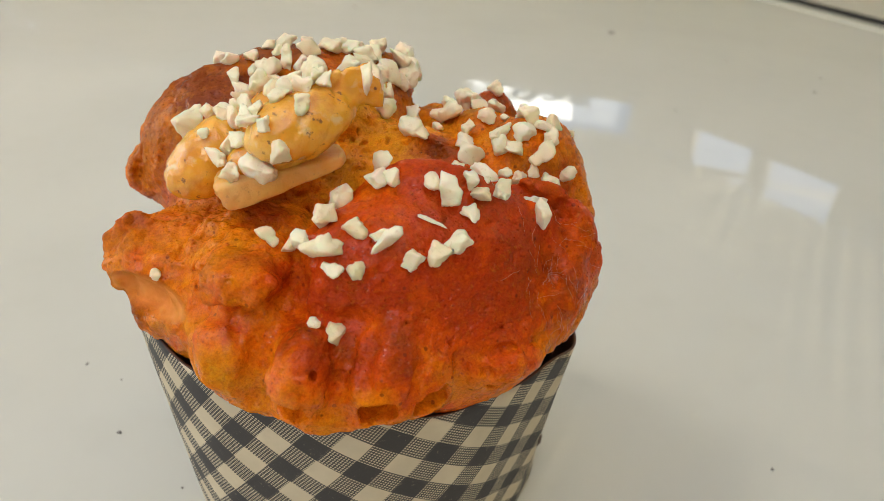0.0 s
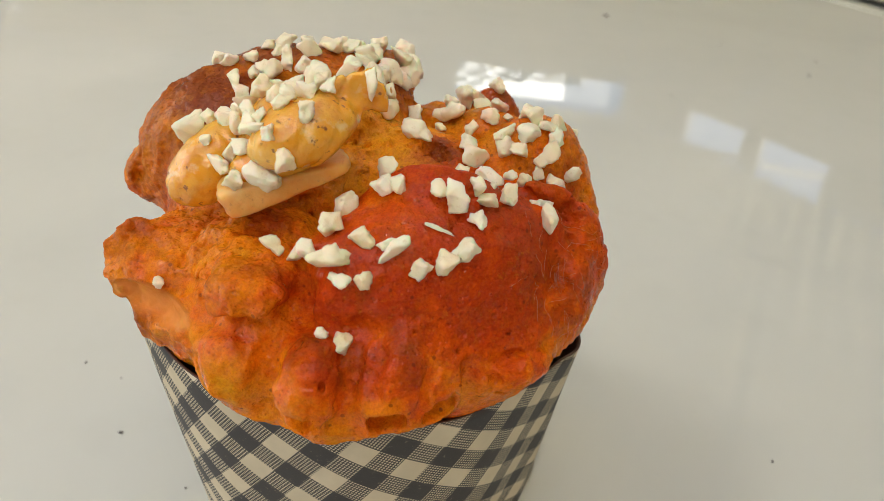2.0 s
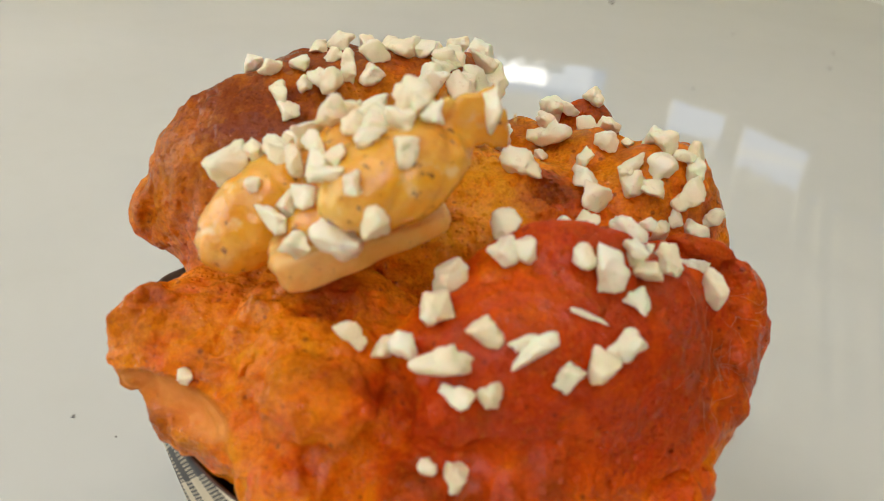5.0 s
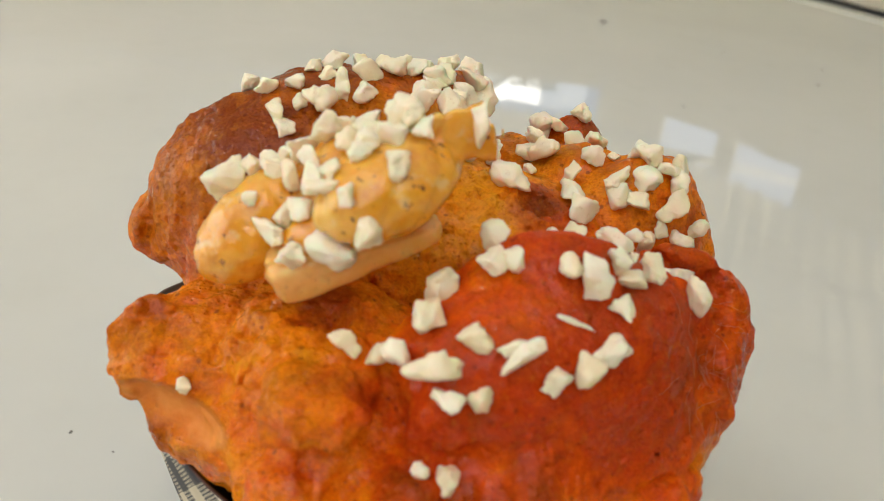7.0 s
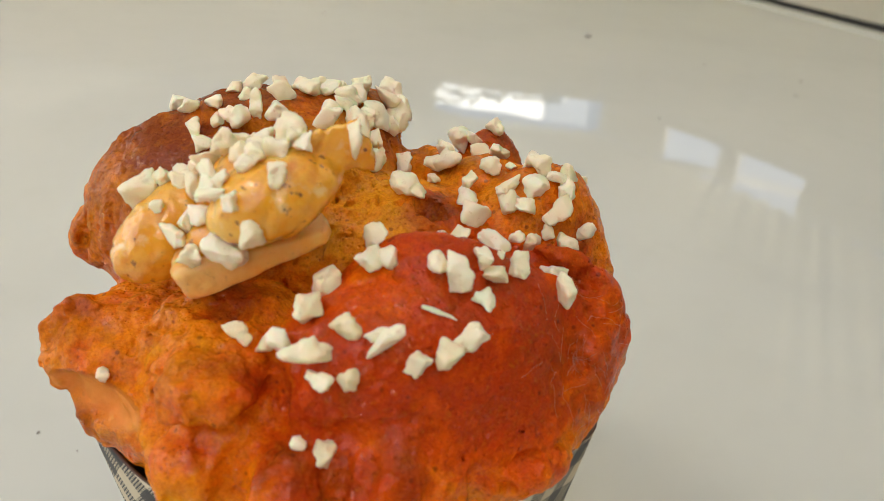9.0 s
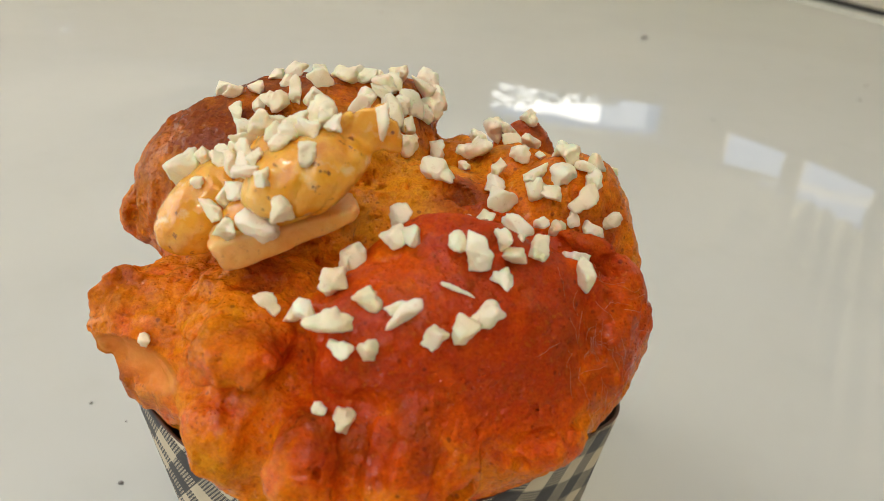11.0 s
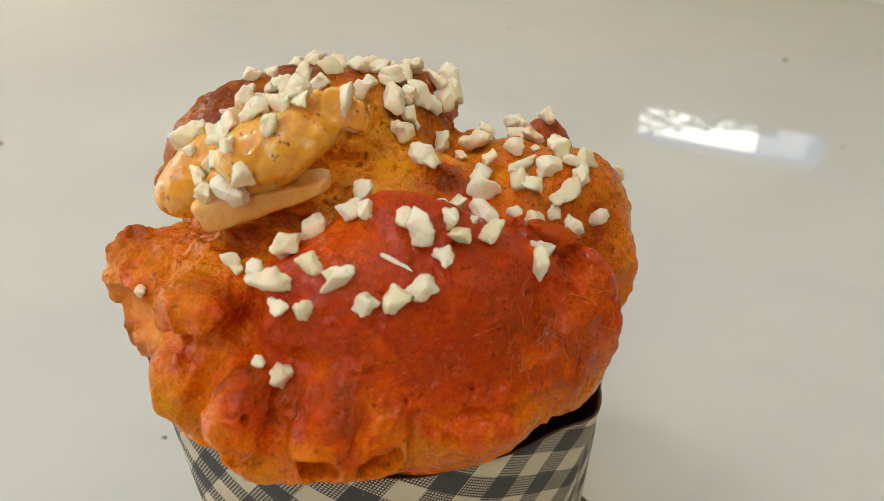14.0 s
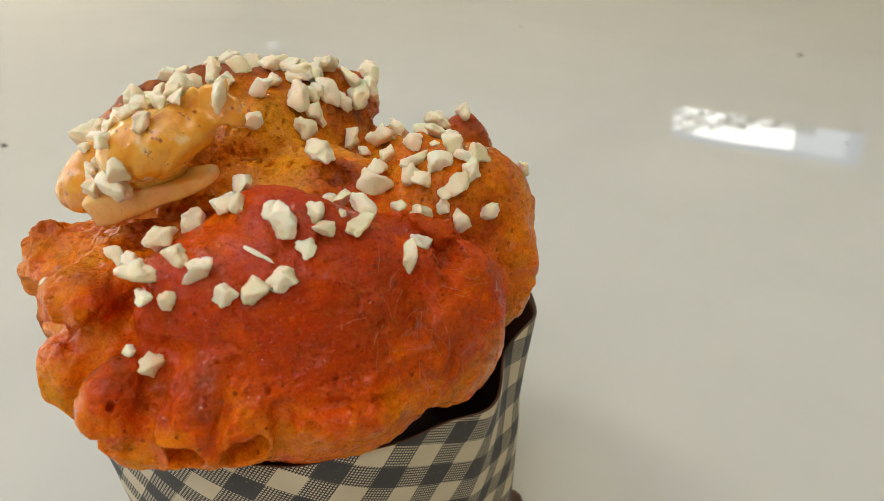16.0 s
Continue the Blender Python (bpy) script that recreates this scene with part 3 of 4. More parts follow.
# ---- the shelter round the table ----
FLOOR_Z, ROOF_Z = -0.75, 1.5
EAVE = [(-3.4, 6.0), (0.28, 5.15), (1.45, 4.87), (2.5, 3.2), (3.6, 1.2)]          # the roof's far edge, from one side to the other
tagged(part("floor", bevelled_box((-6, -5, FLOOR_Z - 0.1), (7, 9, FLOOR_Z), 0.01), FLOOR), "beige tiled floor of the shelter", "floor", kind="structure")


def wall_run(name, a, b, low, high, thick=0.12, label="beige plastered wall", mat=None):
    a, b = Vector((*a, 0)), Vector((*b, 0))
    m = Matrix.Translation(a) @ Matrix.Rotation(math.atan2(b.y - a.y, b.x - a.x), 4, "Z")
    bm = bevelled_box((0, 0, low), ((b - a).length, thick, high), 0.008, m)
    return tagged(part(name, bm, mat or WALL), label, "wall", kind="structure")


wall_run("wall_far", EAVE[0], EAVE[1], FLOOR_Z, ROOF_Z - 0.02)
wall_run("wall_gap", EAVE[1], EAVE[2], FLOOR_Z, 1.255, label="beige plastered wall, open to the sky under the eave")
wall_run("wall_right", EAVE[2], EAVE[3], FLOOR_Z, 1.26, label="beige plastered wall, open to the sky under the eave")
wall_run("wall_near", EAVE[3], EAVE[4], FLOOR_Z, ROOF_Z - 0.02)
# out of view, kept dark to cut the light on the bread
wall_run("wall_side", EAVE[4], (3.6, -2.6), FLOOR_Z, ROOF_Z - 0.02, label="unseen dark wall added to cut the front light", mat=DIM)
# closed stretches of the gap
wall_run("infill_1", (1.45, 4.87), (1.757, 4.382), 1.26, ROOF_Z - 0.02, 0.05, "beige board closing part of the gap")
wall_run("infill_2", (1.981, 4.026), (2.0485, 3.918), 1.26, ROOF_Z - 0.02, 0.05, "beige post between wall and roof")
wall_run("infill_3", (2.275, 3.558), (2.5, 3.2), 1.26, ROOF_Z - 0.02, 0.05, "beige board closing part of the gap")
wall_run("wall_left", (-3.4, 2.4), (-3.4, 6.0), FLOOR_Z, ROOF_Z - 0.02)
wall_run("parapet_left", (-3.4, -2.6), (-3.4, 2.4), FLOOR_Z, 0.50, label="low beige parapet of the open side")
# unseen walls behind, dark only to hold back front light
wall_run("wall_behind_1", (3.6, -2.6), (-0.1, -2.6), FLOOR_Z, ROOF_Z - 0.02, label="unseen dark wall added to cut the front light", mat=DIM)
wall_run("wall_behind_2", (-0.8, -2.6), (-3.4, -2.6), FLOOR_Z, ROOF_Z - 0.02, label="unseen dark wall added to cut the front light", mat=DIM)
# below and above the opening made up for the added front lamp
wall_run("wall_behind_3", (-0.1, -2.6), (-0.8, -2.6), FLOOR_Z, 0.92, label="unseen dark wall under the opening added for a lamp", mat=DIM)
wall_run("wall_behind_4", (-0.1, -2.6), (-0.8, -2.6), 1.32, ROOF_Z - 0.02, label="unseen dark wall over the opening added for a lamp", mat=DIM)

# pale board and a small vent on the far wall
m_wall = Matrix.Translation((-3.4, 6.0, 0)) @ Matrix.Rotation(math.atan2(-0.85, 3.68), 4, "Z")
board = part("wall_board", bevelled_box((1.62, -0.015, 1.17), (1.84, 0.0, 1.30), 0.004, m_wall), PALE)
tagged(board, "pale painted board fixed on the far plastered wall", "board")
post = part("board_strut", bevelled_box((1.74, -0.015, 1.305), (1.79, 0.0, 1.40), 0.003, m_wall), PALE, board)
vent = part("vent_1", bevelled_box((0.10, -0.02, 1.22), (0.36, 0.0, 1.34), 0.004, m_wall), PALE)
tagged(vent, "small pale vent frame in the far wall", "vent", kind="structure")

# corrugated roof sheets, their ribs along one line
RIB = Vector((0.47, 0.88))
SIDE = Vector((0.88, -0.47))
bm = bmesh.new()
steps = np.arange(-7.0, 7.0, 0.011)
rows = []
for s in steps:
    z = ROOF_Z + 0.014 * math.cos(2 * math.pi * s / 0.11)
    near = max(-4.6, min((0.9 + 0.47 * s) / 0.88, (0.3 - 0.88 * s) / 0.47))      # no roof over one corner, left off for the added top lamp
    p = SIDE * s + RIB * near
    # stop each rib at the eave
    far = 7.5
    for a, b in zip(EAVE[:-1], EAVE[1:]):
        ax, ay, dx, dy = a[0], a[1], b[0] - a[0], b[1] - a[1]
        den = RIB.x * dy - RIB.y * dx
        t = ((ax - SIDE.x * s) * dy - (ay - SIDE.y * s) * dx) / den
        k = ((ax - SIDE.x * s) * RIB.y - (ay - SIDE.y * s) * RIB.x) / den
        if -0.02 <= k <= 1.02:
            far = t + 0.05
    if far == 7.5:
        far = 4.0 if s < 0 else 3.0
    q = SIDE * s + RIB * max(far, near + 0.01)
    rows.append((bm.verts.new((p.x, p.y, z)), bm.verts.new((q.x, q.y, z))))
for (a, b), (c, d) in zip(rows[:-1], rows[1:]):
    bm.faces.new((a, b, d, c))
roof = part("ceiling", bm, ROOF)
tagged(roof, "pale corrugated roof sheets on steel purlins", "ceiling", kind="structure")
turn = math.atan2(SIDE.y, SIDE.x)
for k, s in enumerate((2.0, 3.3, 4.6)):
    c = RIB * s
    m = Matrix.Translation((c.x, c.y, 0)) @ Matrix.Rotation(turn, 4, "Z")
    ob = part("purlin", bevelled_box((-3.4, -0.02, ROOF_Z - 0.05), (3.0, 0.02, ROOF_Z - 0.016), 0.004, m), STEEL)
    tagged(ob, "grey painted steel purlin under the roof", "purlin", kind="structure")
# leafy hedge outside the gap
rl = random.Random(3)
bm = bmesh.new()
for k in range(560):
    f = rl.random()
    x = 0.15 + 1.05 * rl.random() ** 1.5
    c = Vector((x, 5.22 - 0.22 * x + rl.uniform(0.05, 0.16), 1.27 + (0.26 - 0.19 * min((x - 0.15) / 0.7, 1)) * f))
    m = Matrix.Translation(c) @ Matrix.Rotation(rl.uniform(0, 6.28), 4, "Z") @ Matrix.Rotation(rl.uniform(0.3, 1.6), 4, "X") @ Matrix.Scale(rl.uniform(0.012, 0.03), 4)
    vs = [bm.verts.new(m @ Vector(q)) for q in ((-1, 0, 0), (-0.3, 0.45, 0.1), (0.5, 0.4, 0.12), (1.2, 0, 0), (0.5, -0.4, 0.12), (-0.3, -0.45, 0.1))]
    bm.faces.new(vs[:4])
    bm.faces.new((vs[0], vs[3], vs[4], vs[5]))
tagged(part("hedge_leaves", bm, LEAF), "green hedge leaves outside the gap under the eave", "hedge", kind="stuff")

# ---- table ----
OUT = Vector((0.956, 0.292))                       # away from the table, across its visible edge
m_edge = Matrix.Rotation(math.atan2(OUT.y, OUT.x), 4, "Z")
table = new("table")
tagged(table, "large table with glossy white top and black edging", "table")
part("table_top", bevelled_box((-1.3, -1.9, -0.03), (0.600, 1.9, 0.0), 0.0015, m_edge), TABLE, table)
part("edge_strip", bevelled_box((0.6025, -1.9, -0.03), (0.630, 1.9, 0.0005), 0.0015, m_edge), TABLE, table, "white edge strip beside a dirty groove")
part("groove", bevelled_box((0.5995, -1.9, -0.028), (0.603, 1.9, -0.0035), 0.0003, m_edge), GROOVE, table, "thin dirty groove")
part("edging", bevelled_box((0.630, -1.9, -0.03), (0.682, 1.9, -0.001), 0.003, m_edge), EDGE, table, "black rubber edging")
for x in (-1.2, 0.5):
    for y in (-1.8, 1.8):
        part("leg", bevelled_box((x - 0.03, y - 0.03, FLOOR_Z), (x + 0.03, y + 0.03, -0.03), 0.004, m_edge), STEEL, table, "grey steel leg")

# ---- muffin ----
muffin = new("muffin")
tagged(muffin, "orange-red glazed bread muffin with chopped almonds in a checked paper cup", "muffin")
mesh, points = net_mesh("bread", bread_plain, (-42, -49, 34), (40, 32, 87), 0.36, bread_detail, bread_fine)
traits = bread_traits(points)
low = np.clip((57.5 + 2.5 * vnoise(points, 5.0, 21) - points[:, 2]) / 7.0, 0, 1)     # unglazed dough near the cup
reds = np.clip(traits[:, 0] * (1 - 0.62 * low) + 0.12 * vnoise(points, 7.0, 22), 0, 1)
high = np.clip((points[:, 2] - 66) / 10, 0, 1)
browns = np.clip(traits[:, 1] * (1 - 0.5 * low) * (0.55 + 0.45 * high) + 0.15 * vnoise(points, 6.0, 23), 0, 1)
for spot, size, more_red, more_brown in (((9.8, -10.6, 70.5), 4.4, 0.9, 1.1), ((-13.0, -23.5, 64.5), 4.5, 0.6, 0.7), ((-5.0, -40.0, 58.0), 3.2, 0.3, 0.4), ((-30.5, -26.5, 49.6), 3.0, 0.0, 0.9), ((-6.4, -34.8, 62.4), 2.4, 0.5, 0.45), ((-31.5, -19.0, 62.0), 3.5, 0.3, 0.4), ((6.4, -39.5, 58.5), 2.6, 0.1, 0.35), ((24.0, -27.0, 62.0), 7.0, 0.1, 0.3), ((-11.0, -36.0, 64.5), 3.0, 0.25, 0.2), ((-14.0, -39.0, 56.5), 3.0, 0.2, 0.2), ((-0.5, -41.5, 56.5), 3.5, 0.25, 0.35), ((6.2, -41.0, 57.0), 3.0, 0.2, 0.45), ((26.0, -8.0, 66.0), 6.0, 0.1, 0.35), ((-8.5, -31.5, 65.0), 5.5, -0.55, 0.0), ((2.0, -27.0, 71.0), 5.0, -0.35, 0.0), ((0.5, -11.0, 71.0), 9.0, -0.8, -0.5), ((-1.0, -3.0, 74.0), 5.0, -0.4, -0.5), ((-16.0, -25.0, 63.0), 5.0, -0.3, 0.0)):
    brown_and_shade = np.exp(-(((points + 1.2 * np.stack([vnoise(points, 2.5, k) for k in (51, 52, 53)], -1) - spot) ** 2).sum(-1)) / size**2)      # browned and yellower spots, with shade painted into pits and creases
    reds, browns = np.clip(reds + more_red * brown_and_shade, -0.3, 1), np.clip(browns + more_brown * brown_and_shade, 0, 1)
skin = np.clip(1.3 - np.abs(lump(points, *SKIN_BUBBLE)) / 0.5, 0, 1) * np.clip((points[:, 2] - 50.9) / 0.8, 0, 1)
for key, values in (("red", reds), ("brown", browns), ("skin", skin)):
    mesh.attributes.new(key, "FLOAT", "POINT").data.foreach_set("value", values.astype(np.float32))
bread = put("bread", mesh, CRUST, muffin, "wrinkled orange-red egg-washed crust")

mesh, _ = net_mesh("glazed_nut", nut_field, (-28, -34, 64), (8, -8, 90), 0.3)
nut = put("glazed_nut", mesh, NUT, muffin, "yellow glazed nut half")
mesh, _ = net_mesh("cut_side", cut_field, (-24, -32, 62), (4, -12, 80), 0.25)
put("cut_side", mesh, NUT_CUT, nut, "flat peach-coloured cut side of the nut")

# paper cup: a cone rolled from a flat sheet
CUP_R, CUP_K, ROLL = 29.9, 0.167, 0.18


def cup_radius(th, z):
    fold = math.exp(-(((math.degrees(th) - 8) / 24) ** 2))
    crease = math.exp(-(((math.degrees(th) + 26) / 7) ** 2))
    flat_side = math.exp(-(((math.degrees(th) + 6) / 14) ** 2)) * min(max((z - 27) / 17, 0), 1.2)
    return CUP_R + CUP_K * z + fold * max(5.0 - 0.17 * z, 0) - 4.0 * flat_side + 0.8 * crease + 0.25 * math.sin(5 * th + z * 0.05) + 0.15 * math.sin(11 * th)


def cup_rim(th):
    d = math.degrees(th)
    back = math.exp(-((((d + 360) % 360 - 198) / 30) ** 2))
    return 44.0 + 7.0 * back - 2.2 * math.exp(-(((d + 97) / 13) ** 2)) + 0.5 * math.sin(7 * th + 1) + 0.3 * math.sin(17 * th)


bm = bmesh.new()
sheet = bm.loops.layers.uv.new("sheet")
TURNS, RISES = 240, 26
rings = {}
for i in range(TURNS):
    th = -1.5 * math.pi + 2 * math.pi * i / TURNS
    th_w = (th + math.pi) % (2 * math.pi) - math.pi
    for j in range(RISES + 1):
        z = cup_rim(th_w) * j / RISES
        for side, inset in ((0, 0.0), (1, 0.45)):
            r = cup_radius(th_w, z) - inset
            rings[i, j, side] = bm.verts.new((r * math.cos(th) * 0.001, r * math.sin(th) * 0.001, (z + (0.3 if j == 0 else 0)) * 0.001))


def flat(i, j):
    th = -1.5 * math.pi + 2 * math.pi * i / TURNS
    th_w = (th + math.pi) % (2 * math.pi) - math.pi
    z = cup_rim(th_w) * j / RISES
    rho, a = CUP_R / ROLL + z * math.sqrt(1 + CUP_K**2), (th + math.pi / 2) * ROLL
    return rho * math.sin(a), -rho * math.cos(a) + CUP_R / ROLL


for i in range(TURNS):
    k = (i + 1) % TURNS
    for j in range(RISES):
        f = bm.faces.new([rings[q] for q in ((i, j, 0), (k, j, 0), (k, j + 1, 0), (i, j + 1, 0))])
        for loop, (a, b) in zip(f.loops, ((i, j), (i + 1, j), (i + 1, j + 1), (i, j + 1))):
            loop[sheet].uv = flat(a, b)
        f = bm.faces.new([rings[q] for q in ((k, j, 1), (i, j, 1), (i, j + 1, 1), (k, j + 1, 1))])
        f.material_index = 1
    f = bm.faces.new([rings[q] for q in ((i, RISES, 0), (k, RISES, 0), (k, RISES, 1), (i, RISES, 1))])
    f.material_index = 1
bm.faces.new([rings[i, 0, 0] for i in reversed(range(TURNS))]).material_index = 1
bm.faces.new([rings[i, 1, 1] for i in range(TURNS)]).material_index = 1
cup = part("paper_cup", bm, [GINGHAM, LINING], muffin, "cream paper cup printed with black gingham checks", smooth=True)
bm = bmesh.new()
bmesh.ops.create_icosphere(bm, subdivisions=2, radius=1.0)
for v in bm.verts:
    v.co = Vector((0.0338 + 0.0030 * v.co.x + 0.001 * v.co.z, 0.0062 + 0.0022 * v.co.y, 0.0031 + 0.0030 * v.co.z))
part("paper_flap", bm, LINING, cup, "dark folded flap of the paper at its foot", smooth=True)

# ---- chopped almonds ----
rng = random.Random(7)
NIB_MESHES = []
for k in range(24):
    # a broken chunk: the hull of a few random corners, edges worn, faces uneven; about one unit broad
    bm = bmesh.new()
    length, width, height, shift = rng.uniform(1.0, 1.3), rng.uniform(0.72, 0.95), rng.uniform(0.62, 0.85), Vector((k * 3.7, 1.0, 2.0))
    corners = []
    while len(corners) < rng.randint(8, 12):
        d = Vector((rng.gauss(0, 1), rng.gauss(0, 1), rng.gauss(0, 1))).normalized()
        if all((d - q).length > 0.6 for q in corners):
            corners.append(d)
    for d in corners:
        r = rng.uniform(0.46, 0.60)
        bm.verts.new((d.x * length * r, d.y * width * r, d.z * height * r))
    hull = bmesh.ops.convex_hull(bm, input=bm.verts[:])
    bmesh.ops.delete(bm, geom=[v for v in hull["geom_interior"] if isinstance(v, bmesh.types.BMVert)], context="VERTS")
    bmesh.ops.bevel(bm, geom=bm.edges[:], offset=0.07, segments=2, affect="EDGES", profile=0.6)
    bmesh.ops.triangulate(bm, faces=bm.faces[:])
    bmesh.ops.subdivide_edges(bm, edges=[e for e in bm.edges if e.calc_length() > 0.12], cuts=3)
    bmesh.ops.triangulate(bm, faces=bm.faces[:])
    for v in bm.verts:
        q = v.co.copy()
        v.co *= 1 + 0.34 * noise.noise(q * 2.4 + shift) + 0.20 * noise.noise(q * 5.5 + shift) + 0.07 * noise.noise(q * 13 + shift)
        v.co *= 0.001
    bm.normal_update()
    me = bpy.data.meshes.new("almond_nib")
    bm.to_mesh(me)
    bm.free()
    me.polygons.foreach_set("use_smooth", [True] * len(me.polygons))
    me.materials.append(NIB)
    NIB_MESHES.append(me)


def crust_field(p):
    return np.minimum(np.minimum(bread_detail(p, bread_plain(p)), nut_field(p)), cut_field(p))


NIB_SPOTS = []


def nibs(*spots):
    """Almond nibs at places on the crust, each with its breadth (all in millimetres)."""
    NIB_SPOTS.extend(spots)


# tall lobe
nibs((-21.5, -1.3, 80.4, 2.5), (-19.9, -5.6, 78.9, 2.4), (-19.0, -7.5, 78.4, 2.1), (-18.2, -1.2, 80.5, 2.7), (-17.1, -3.5, 79.0, 2.1), (-14.9, -4.4, 80.1, 3.3), (-16.6, 3.9, 81.0, 2.0), (-14.2, 5.1, 81.5, 2.5), (-12.7, -1.6, 80.3, 3.0))
nibs((-9.9, -3.2, 81.1, 2.9), (-9.8, 0.7, 82.5, 3.0), (-10.2, 4.9, 82.8, 3.9), (-6.2, 4.7, 82.1, 3.4), (-1.5, 4.2, 81.3, 2.8), (-2.2, 2.4, 80.4, 2.9), (-4.0, -1.1, 79.9, 2.4), (1.6, 3.3, 79.1, 2.8), (3.2, 10.3, 78.8, 3.7))
nibs((5.6, 12.9, 77.4, 3.4), (-0.1, 6.2, 82.0, 2.9), (-8.4, 7.7, 82.5, 2.9), (-4.9, 5.8, 82.1, 3.4), (-3.4, 7.3, 81.9, 2.9), (-0.2, 10.0, 81.7, 3.8), (-2.4, 4.3, 79.6, 3.2), (-1.0, -1.1, 77.7, 3.7), (2.2, 4.7, 78.1, 3.4))
nibs((2.2, -0.0, 76.2, 3.4), (3.7, 0.9, 75.7, 2.3), (1.4, -2.7, 74.5, 3.4), (3.0, 17.0, 77.4, 3.7), (5.1, 9.6, 76.6, 3.7), (4.0, 5.7, 76.6, 2.6), (-0.0, 2.2, 78.3, 2.7), (-1.9, 5.9, 81.0, 2.5), (-4.0, -5.6, 79.6, 3.2))
nibs((-4.2, -7.6, 76.2, 2.7), (-24.2, 4.3, 78.1, 2.7), (-14.8, 1.3, 81.7, 2.3))
# glazed nut
nibs((-21.6, -17.7, 74.2, 4.3), (-19.4, -13.4, 77.1, 3.5), (-15.5, -17.9, 79.0, 3.1), (-16.3, -20.6, 77.4, 2.6), (-14.5, -22.3, 77.6, 1.2), (-14.7, -23.6, 75.0, 2.8), (-12.6, -24.5, 77.8, 3.0), (-17.0, -23.3, 74.9, 3.1), (-18.5, -24.7, 73.6, 2.7))
nibs((-15.1, -26.7, 72.0, 2.8), (-11.8, -26.6, 73.6, 3.4), (-11.7, -25.0, 79.6, 1.9), (-11.7, -11.8, 80.0, 3.4), (-12.7, -18.6, 80.5, 3.3), (-9.4, -23.0, 82.1, 2.5), (-9.6, -24.9, 82.0, 2.0), (-6.1, -19.7, 83.7, 3.8), (-7.1, -22.7, 82.2, 2.5))
nibs((-6.2, -26.5, 81.8, 2.7), (0.9, -22.6, 84.2, 3.2))
nibs((-22.6, -16.0, 73.5, 3.0), (-13.5, -21.0, 78.5, 2.0), (-10.7, -21.6, 81.3, 2.8), (-5.6, -21.6, 84.1, 2.9), (-9.0, -27.5, 76.9, 2.6), (-9.2, -20.6, 82.6, 2.4), (-4.2, -22.6, 83.2, 2.0), (-17.4, -15.6, 78.6, 2.2), (-20.4, -17.2, 76.8, 2.2), (-19.6, -21.4, 75.2, 1.8), (-10.4, -25.4, 76.6, 1.8), (-10.0, -19.5, 81.0, 2.2), (-12.2, -26.6, 78.9, 2.2), (-10.2, -28.2, 78.9, 2.0), (-12.0, -17.0, 81.5, 2.2), (-9.6, -16.6, 82.5, 2.2), (-14.6, -15.6, 80.0, 2.2), (-17.8, -19.0, 78.0, 2.4))
# lobe with most nibs
nibs((19.8, -13.7, 70.9, 2.2), (6.7, -8.5, 73.9, 3.8), (9.7, -1.8, 70.9, 1.6), (6.5, 3.4, 72.0, 2.6), (12.2, 1.3, 72.9, 3.7), (11.8, 7.1, 73.0, 2.7), (16.9, 5.0, 73.4, 3.3), (18.7, 3.9, 74.3, 3.3), (17.3, -2.0, 74.7, 2.8))
nibs((20.2, -0.9, 74.0, 1.6), (22.9, -2.0, 74.7, 2.7), (23.1, -3.9, 76.5, 3.8), (27.6, -4.9, 75.5, 3.1), (25.8, -5.9, 74.8, 2.4), (26.6, -6.4, 72.8, 2.6), (22.4, -7.0, 73.2, 3.9), (21.3, -9.7, 72.2, 2.7), (18.8, -8.4, 71.7, 3.5))
nibs((19.2, -6.9, 73.6, 2.7), (14.1, -4.8, 73.3, 2.6), (14.0, -7.8, 72.3, 3.0), (15.1, -10.5, 71.0, 3.4), (25.5, -9.2, 71.4, 3.6), (24.8, -11.5, 69.4, 2.1), (27.5, -10.8, 68.2, 3.2), (30.5, -8.4, 67.9, 2.3), (13.4, 17.7, 72.9, 4.2))
nibs((16.3, 16.3, 72.1, 2.9), (20.2, 17.0, 72.1, 2.9), (21.9, -13.0, 67.9, 3.3), (32.2, 5.5, 70.0, 2.3), (11.1, 2.4, 72.4, 3.3))
# crest of the red lobe
nibs((3.0, -23.2, 73.5, 3.1), (2.9, -26.9, 73.0, 3.1), (4.7, -26.5, 72.8, 2.1), (10.6, -16.0, 70.2, 2.5), (12.8, -16.4, 70.5, 3.2), (9.2, -27.8, 73.5, 2.1), (11.2, -28.8, 72.9, 3.4), (13.8, -26.0, 72.6, 2.8), (15.9, -27.7, 72.7, 2.6))
nibs((16.2, -24.6, 72.7, 1.1), (18.3, -24.4, 71.8, 2.8), (23.4, -17.8, 66.5, 2.8), (16.5, -18.5, 71.5, 2.9), (24.4, -23.7, 68.7, 2.8))
# smooth red lobe
nibs((-10.5, -30.8, 66.9, 2.5), (-8.3, -32.0, 67.2, 2.4), (-6.0, -32.9, 67.4, 2.9), (-2.1, -26.7, 69.9, 3.1), (-3.0, -31.1, 69.2, 3.2), (-2.6, -36.0, 67.2, 3.7), (0.7, -33.6, 69.2, 2.8), (3.6, -34.4, 68.9, 2.3), (4.8, -36.4, 68.3, 3.5))
nibs((-1.4, -36.6, 65.3, 2.1), (1.4, -37.1, 65.6, 2.1), (7.7, -36.3, 67.0, 2.7), (10.5, -34.6, 67.4, 2.7), (13.3, -33.9, 68.5, 3.1), (14.5, -30.0, 70.7, 2.2), (-3.0, -39.1, 59.6, 1.4), (-0.2, -39.1, 58.1, 2.7), (-25.5, -28.9, 58.4, 1.7))
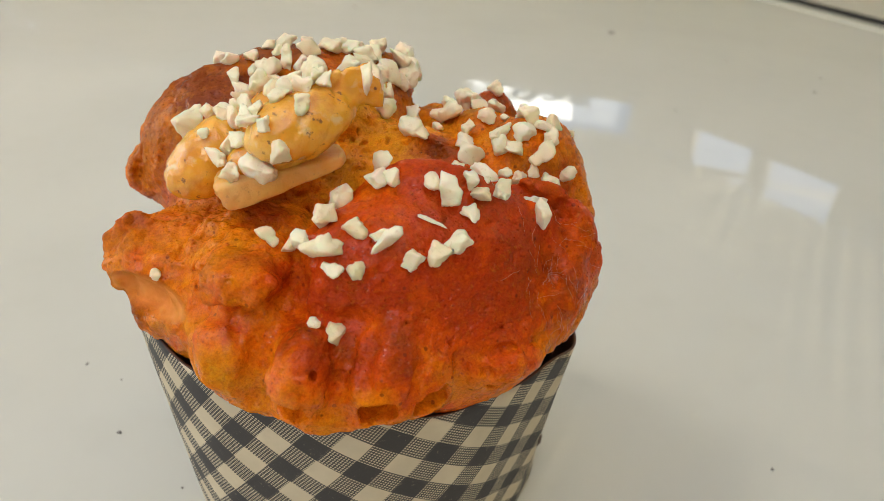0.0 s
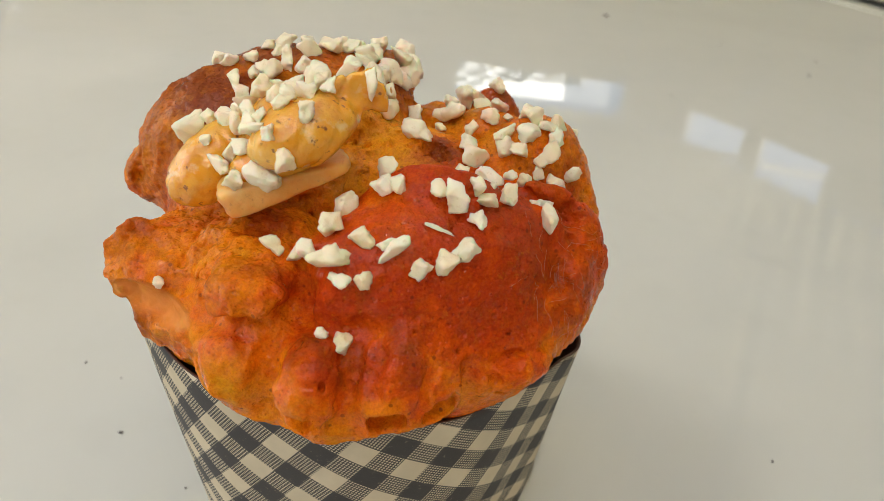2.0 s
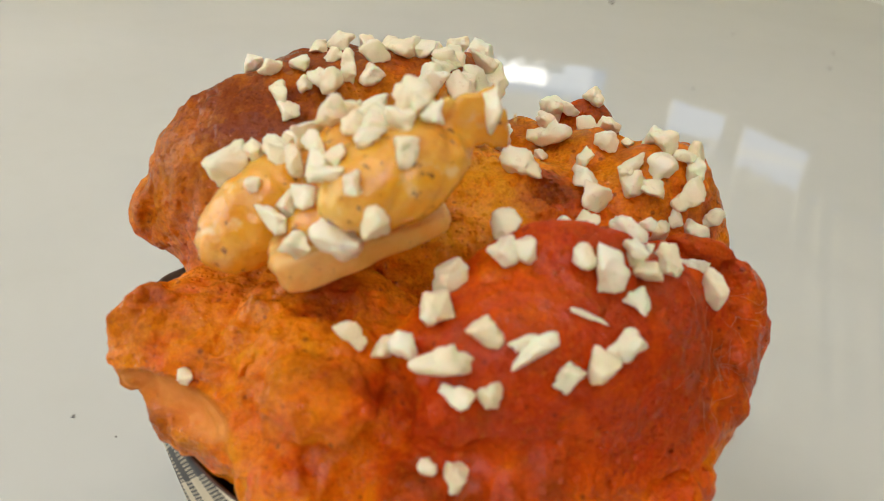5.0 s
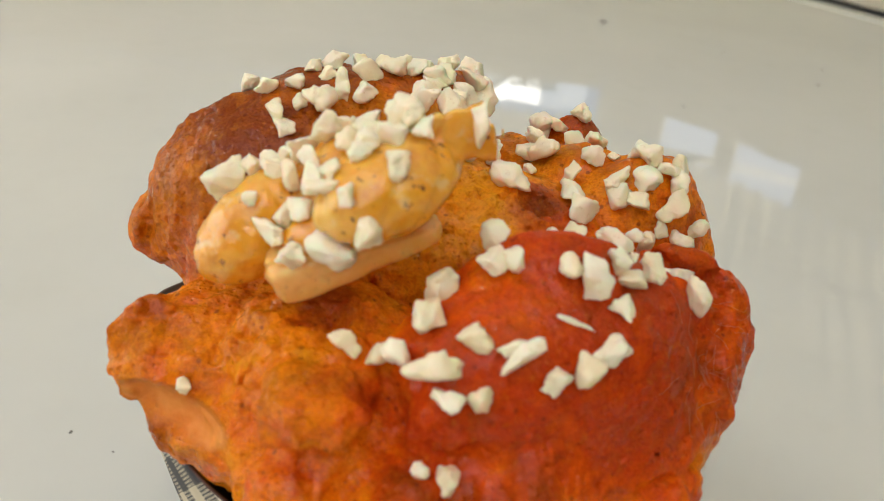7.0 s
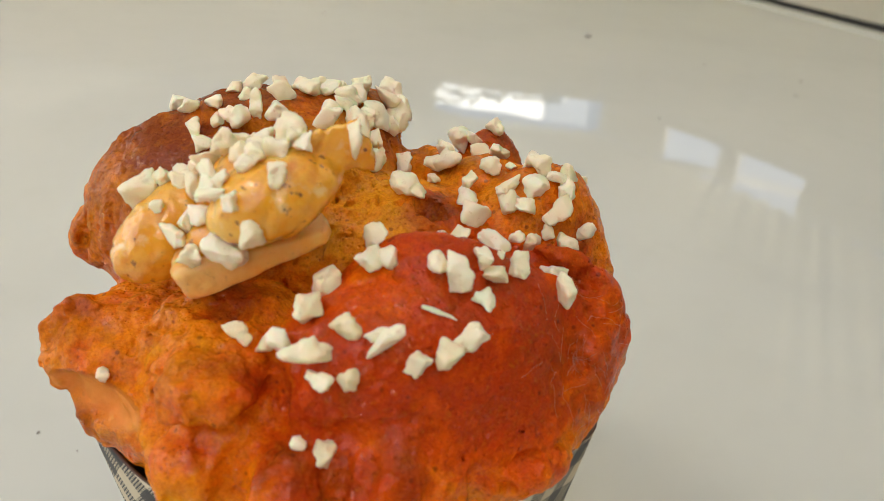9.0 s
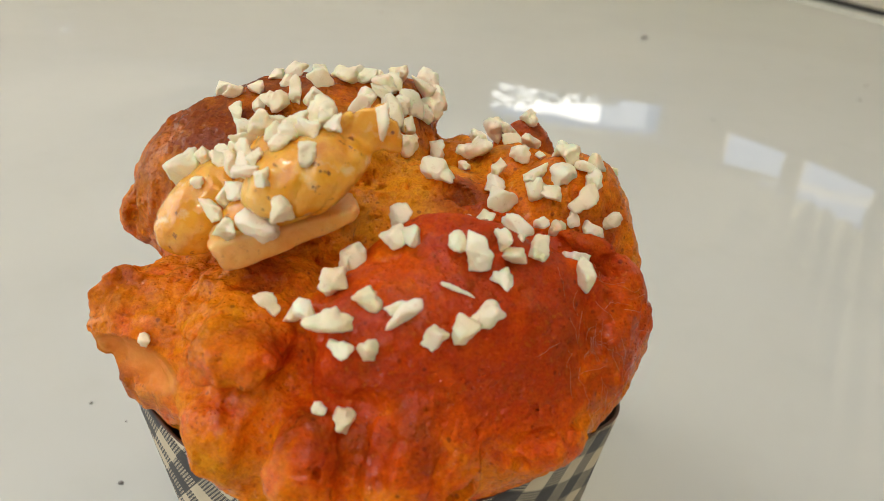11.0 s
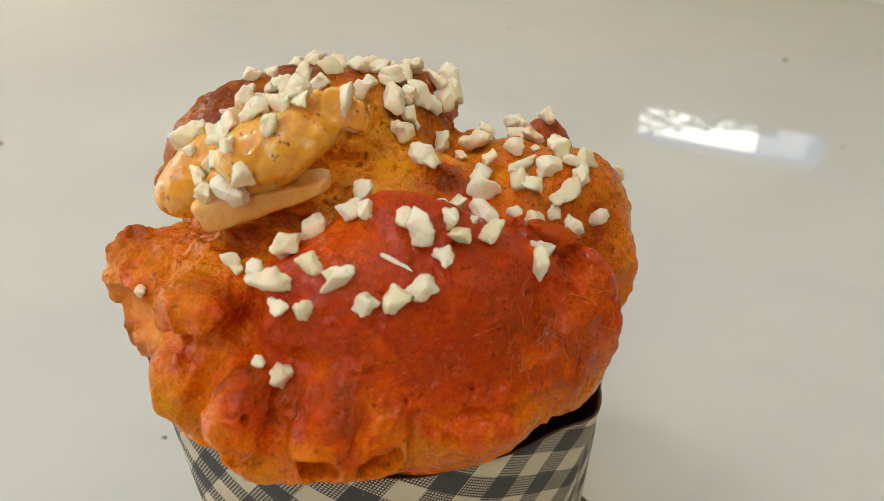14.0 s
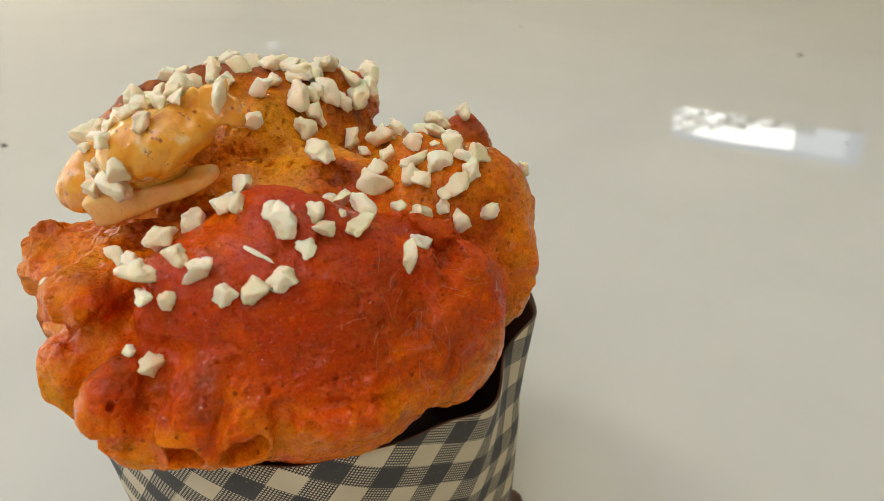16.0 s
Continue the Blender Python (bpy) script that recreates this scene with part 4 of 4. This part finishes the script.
spots = np.array([q[:3] for q in NIB_SPOTS], np.float32)
rest = np.array([0.27 * q[3] for q in NIB_SPOTS], np.float32)
for _ in range(3):       # rest each nib on the crust
    slope = np.stack([crust_field(spots + e) - crust_field(spots - e) for e in np.eye(3, dtype=np.float32) * 0.5], -1)
    slope /= np.linalg.norm(slope, axis=1)[:, None] + 1e-6
    gap = crust_field(spots)
    spots = spots + slope * np.clip(rest - gap, -1.5, 1.5)[:, None]
for k, (spot, up, row) in enumerate(zip(spots, slope, NIB_SPOTS)):
    ob = new("almond_nib", NIB_MESHES[k % len(NIB_MESHES)])
    ob.parent = muffin
    q = Vector(up.tolist()).to_track_quat("Z", "Y").to_matrix().to_4x4()
    size = row[3] * 1.27
    tilt = Matrix.Rotation(rng.uniform(-0.5, 0.5), 4, "X") @ Matrix.Rotation(rng.uniform(-0.5, 0.5), 4, "Y")
    ob.matrix_world = Matrix.Translation(Vector((spot / 1000).tolist())) @ q @ tilt @ Matrix.Rotation(rng.uniform(0, 6.28), 4, "Z") @ Matrix.Scale(size, 4)

# one long splinter
up = Vector((0.25, -0.72, 0.65)).normalized()
along = Vector((3.4, -0.5, -1.2)).normalized()
along = (along - up * along.dot(up)).normalized()
splinter = new("almond_splinter", NIB_MESHES[3].copy())
splinter.parent = muffin
turn_splinter = Matrix((along, up.cross(along), up)).transposed().to_4x4()
splinter.matrix_world = Matrix.Translation((0.0094, -0.0320, 0.0702)) @ turn_splinter @ Matrix.Diagonal((4.2, 0.85, 0.8, 1))

# fine pale threads of dried glaze on the red lobe's flank
rs = np.random.RandomState(5)
heads = np.stack([rs.uniform(21, 30, 90), rs.uniform(-31, -14, 90), rs.uniform(51, 67, 90)], -1).astype(np.float32)
headings = rs.normal(0, 1, (90, 3)).astype(np.float32) + (0.3, -0.5, -0.9)
trail = []
for step in range(9):
    for _ in range(3):
        slope = np.stack([crust_field(heads + e) - crust_field(heads - e) for e in np.eye(3, dtype=np.float32) * 0.3], -1)
        slope /= np.linalg.norm(slope, axis=1)[:, None] + 1e-6
        heads = heads + slope * np.clip(0.16 - crust_field(heads), -3, 3)[:, None]
    trail.append(heads)
    headings = headings + rs.normal(0, 0.22, (90, 3))
    headings -= slope * (headings * slope).sum(-1)[:, None]
    headings /= np.linalg.norm(headings, axis=1)[:, None] + 1e-6
    heads = (heads + 0.45 * headings).astype(np.float32)
bm = bmesh.new()
for k in range(90):
    rings = []
    for p in trail:
        c = Vector((p[k] / 1000).tolist())
        rings.append([bm.verts.new(c + Vector(q) * 0.000011) for q in ((1, 0, 0), (-0.5, 0.8, 0.3), (-0.5, -0.5, 0.8), (0, -0.3, -1))])
    for ra, rb in zip(rings[:-1], rings[1:]):
        for i in range(4):
            bm.faces.new((ra[i], ra[(i + 1) % 4], rb[(i + 1) % 4], rb[i]))
part("glaze_threads", bm, THREAD, bread, "fine pale threads of dried glaze", smooth=True)

# ---- crumbs on the table ----
bm = bmesh.new()
bmesh.ops.create_icosphere(bm, subdivisions=2, radius=0.00042)
for v in bm.verts:
    v.co = Vector((v.co.x * 1.3, v.co.y * 0.8, v.co.z * 0.5)) * (1 + 0.5 * noise.noise(v.co * 3000))
crumb = part("crumb", bm, CRUMB, smooth=True)
tagged(crumb, "tiny dark crumb on the white table", "crumb", "crumbs on the table")
first = True
for x, y, s in ((-49.7, 4.3, 1.0), (-65.4, 25.9, 0.8), (-32.8, -9.2, 0.6), (86.5, 5.0, 0.8), (-55.8, 21.1, 0.5), (152.8, 486.6, 4.0), (219.5, 412.9, 1.6), (275.5, 383.1, 1.6), (144.2, 277.1, 1.4), (-208.9, 138.8, 3.2), (-55.2, 511.4, 2.0), (251.4, 341.7, 2.0)):
    m = pose(x / 1000, y / 1000, 0.00025 * s, 0, 0, x * 7) @ Matrix.Scale(s, 4)
    if first:
        crumb.matrix_world, first = m, False
    else:
        copy_thing(crumb, m).scale = (s, s, s)
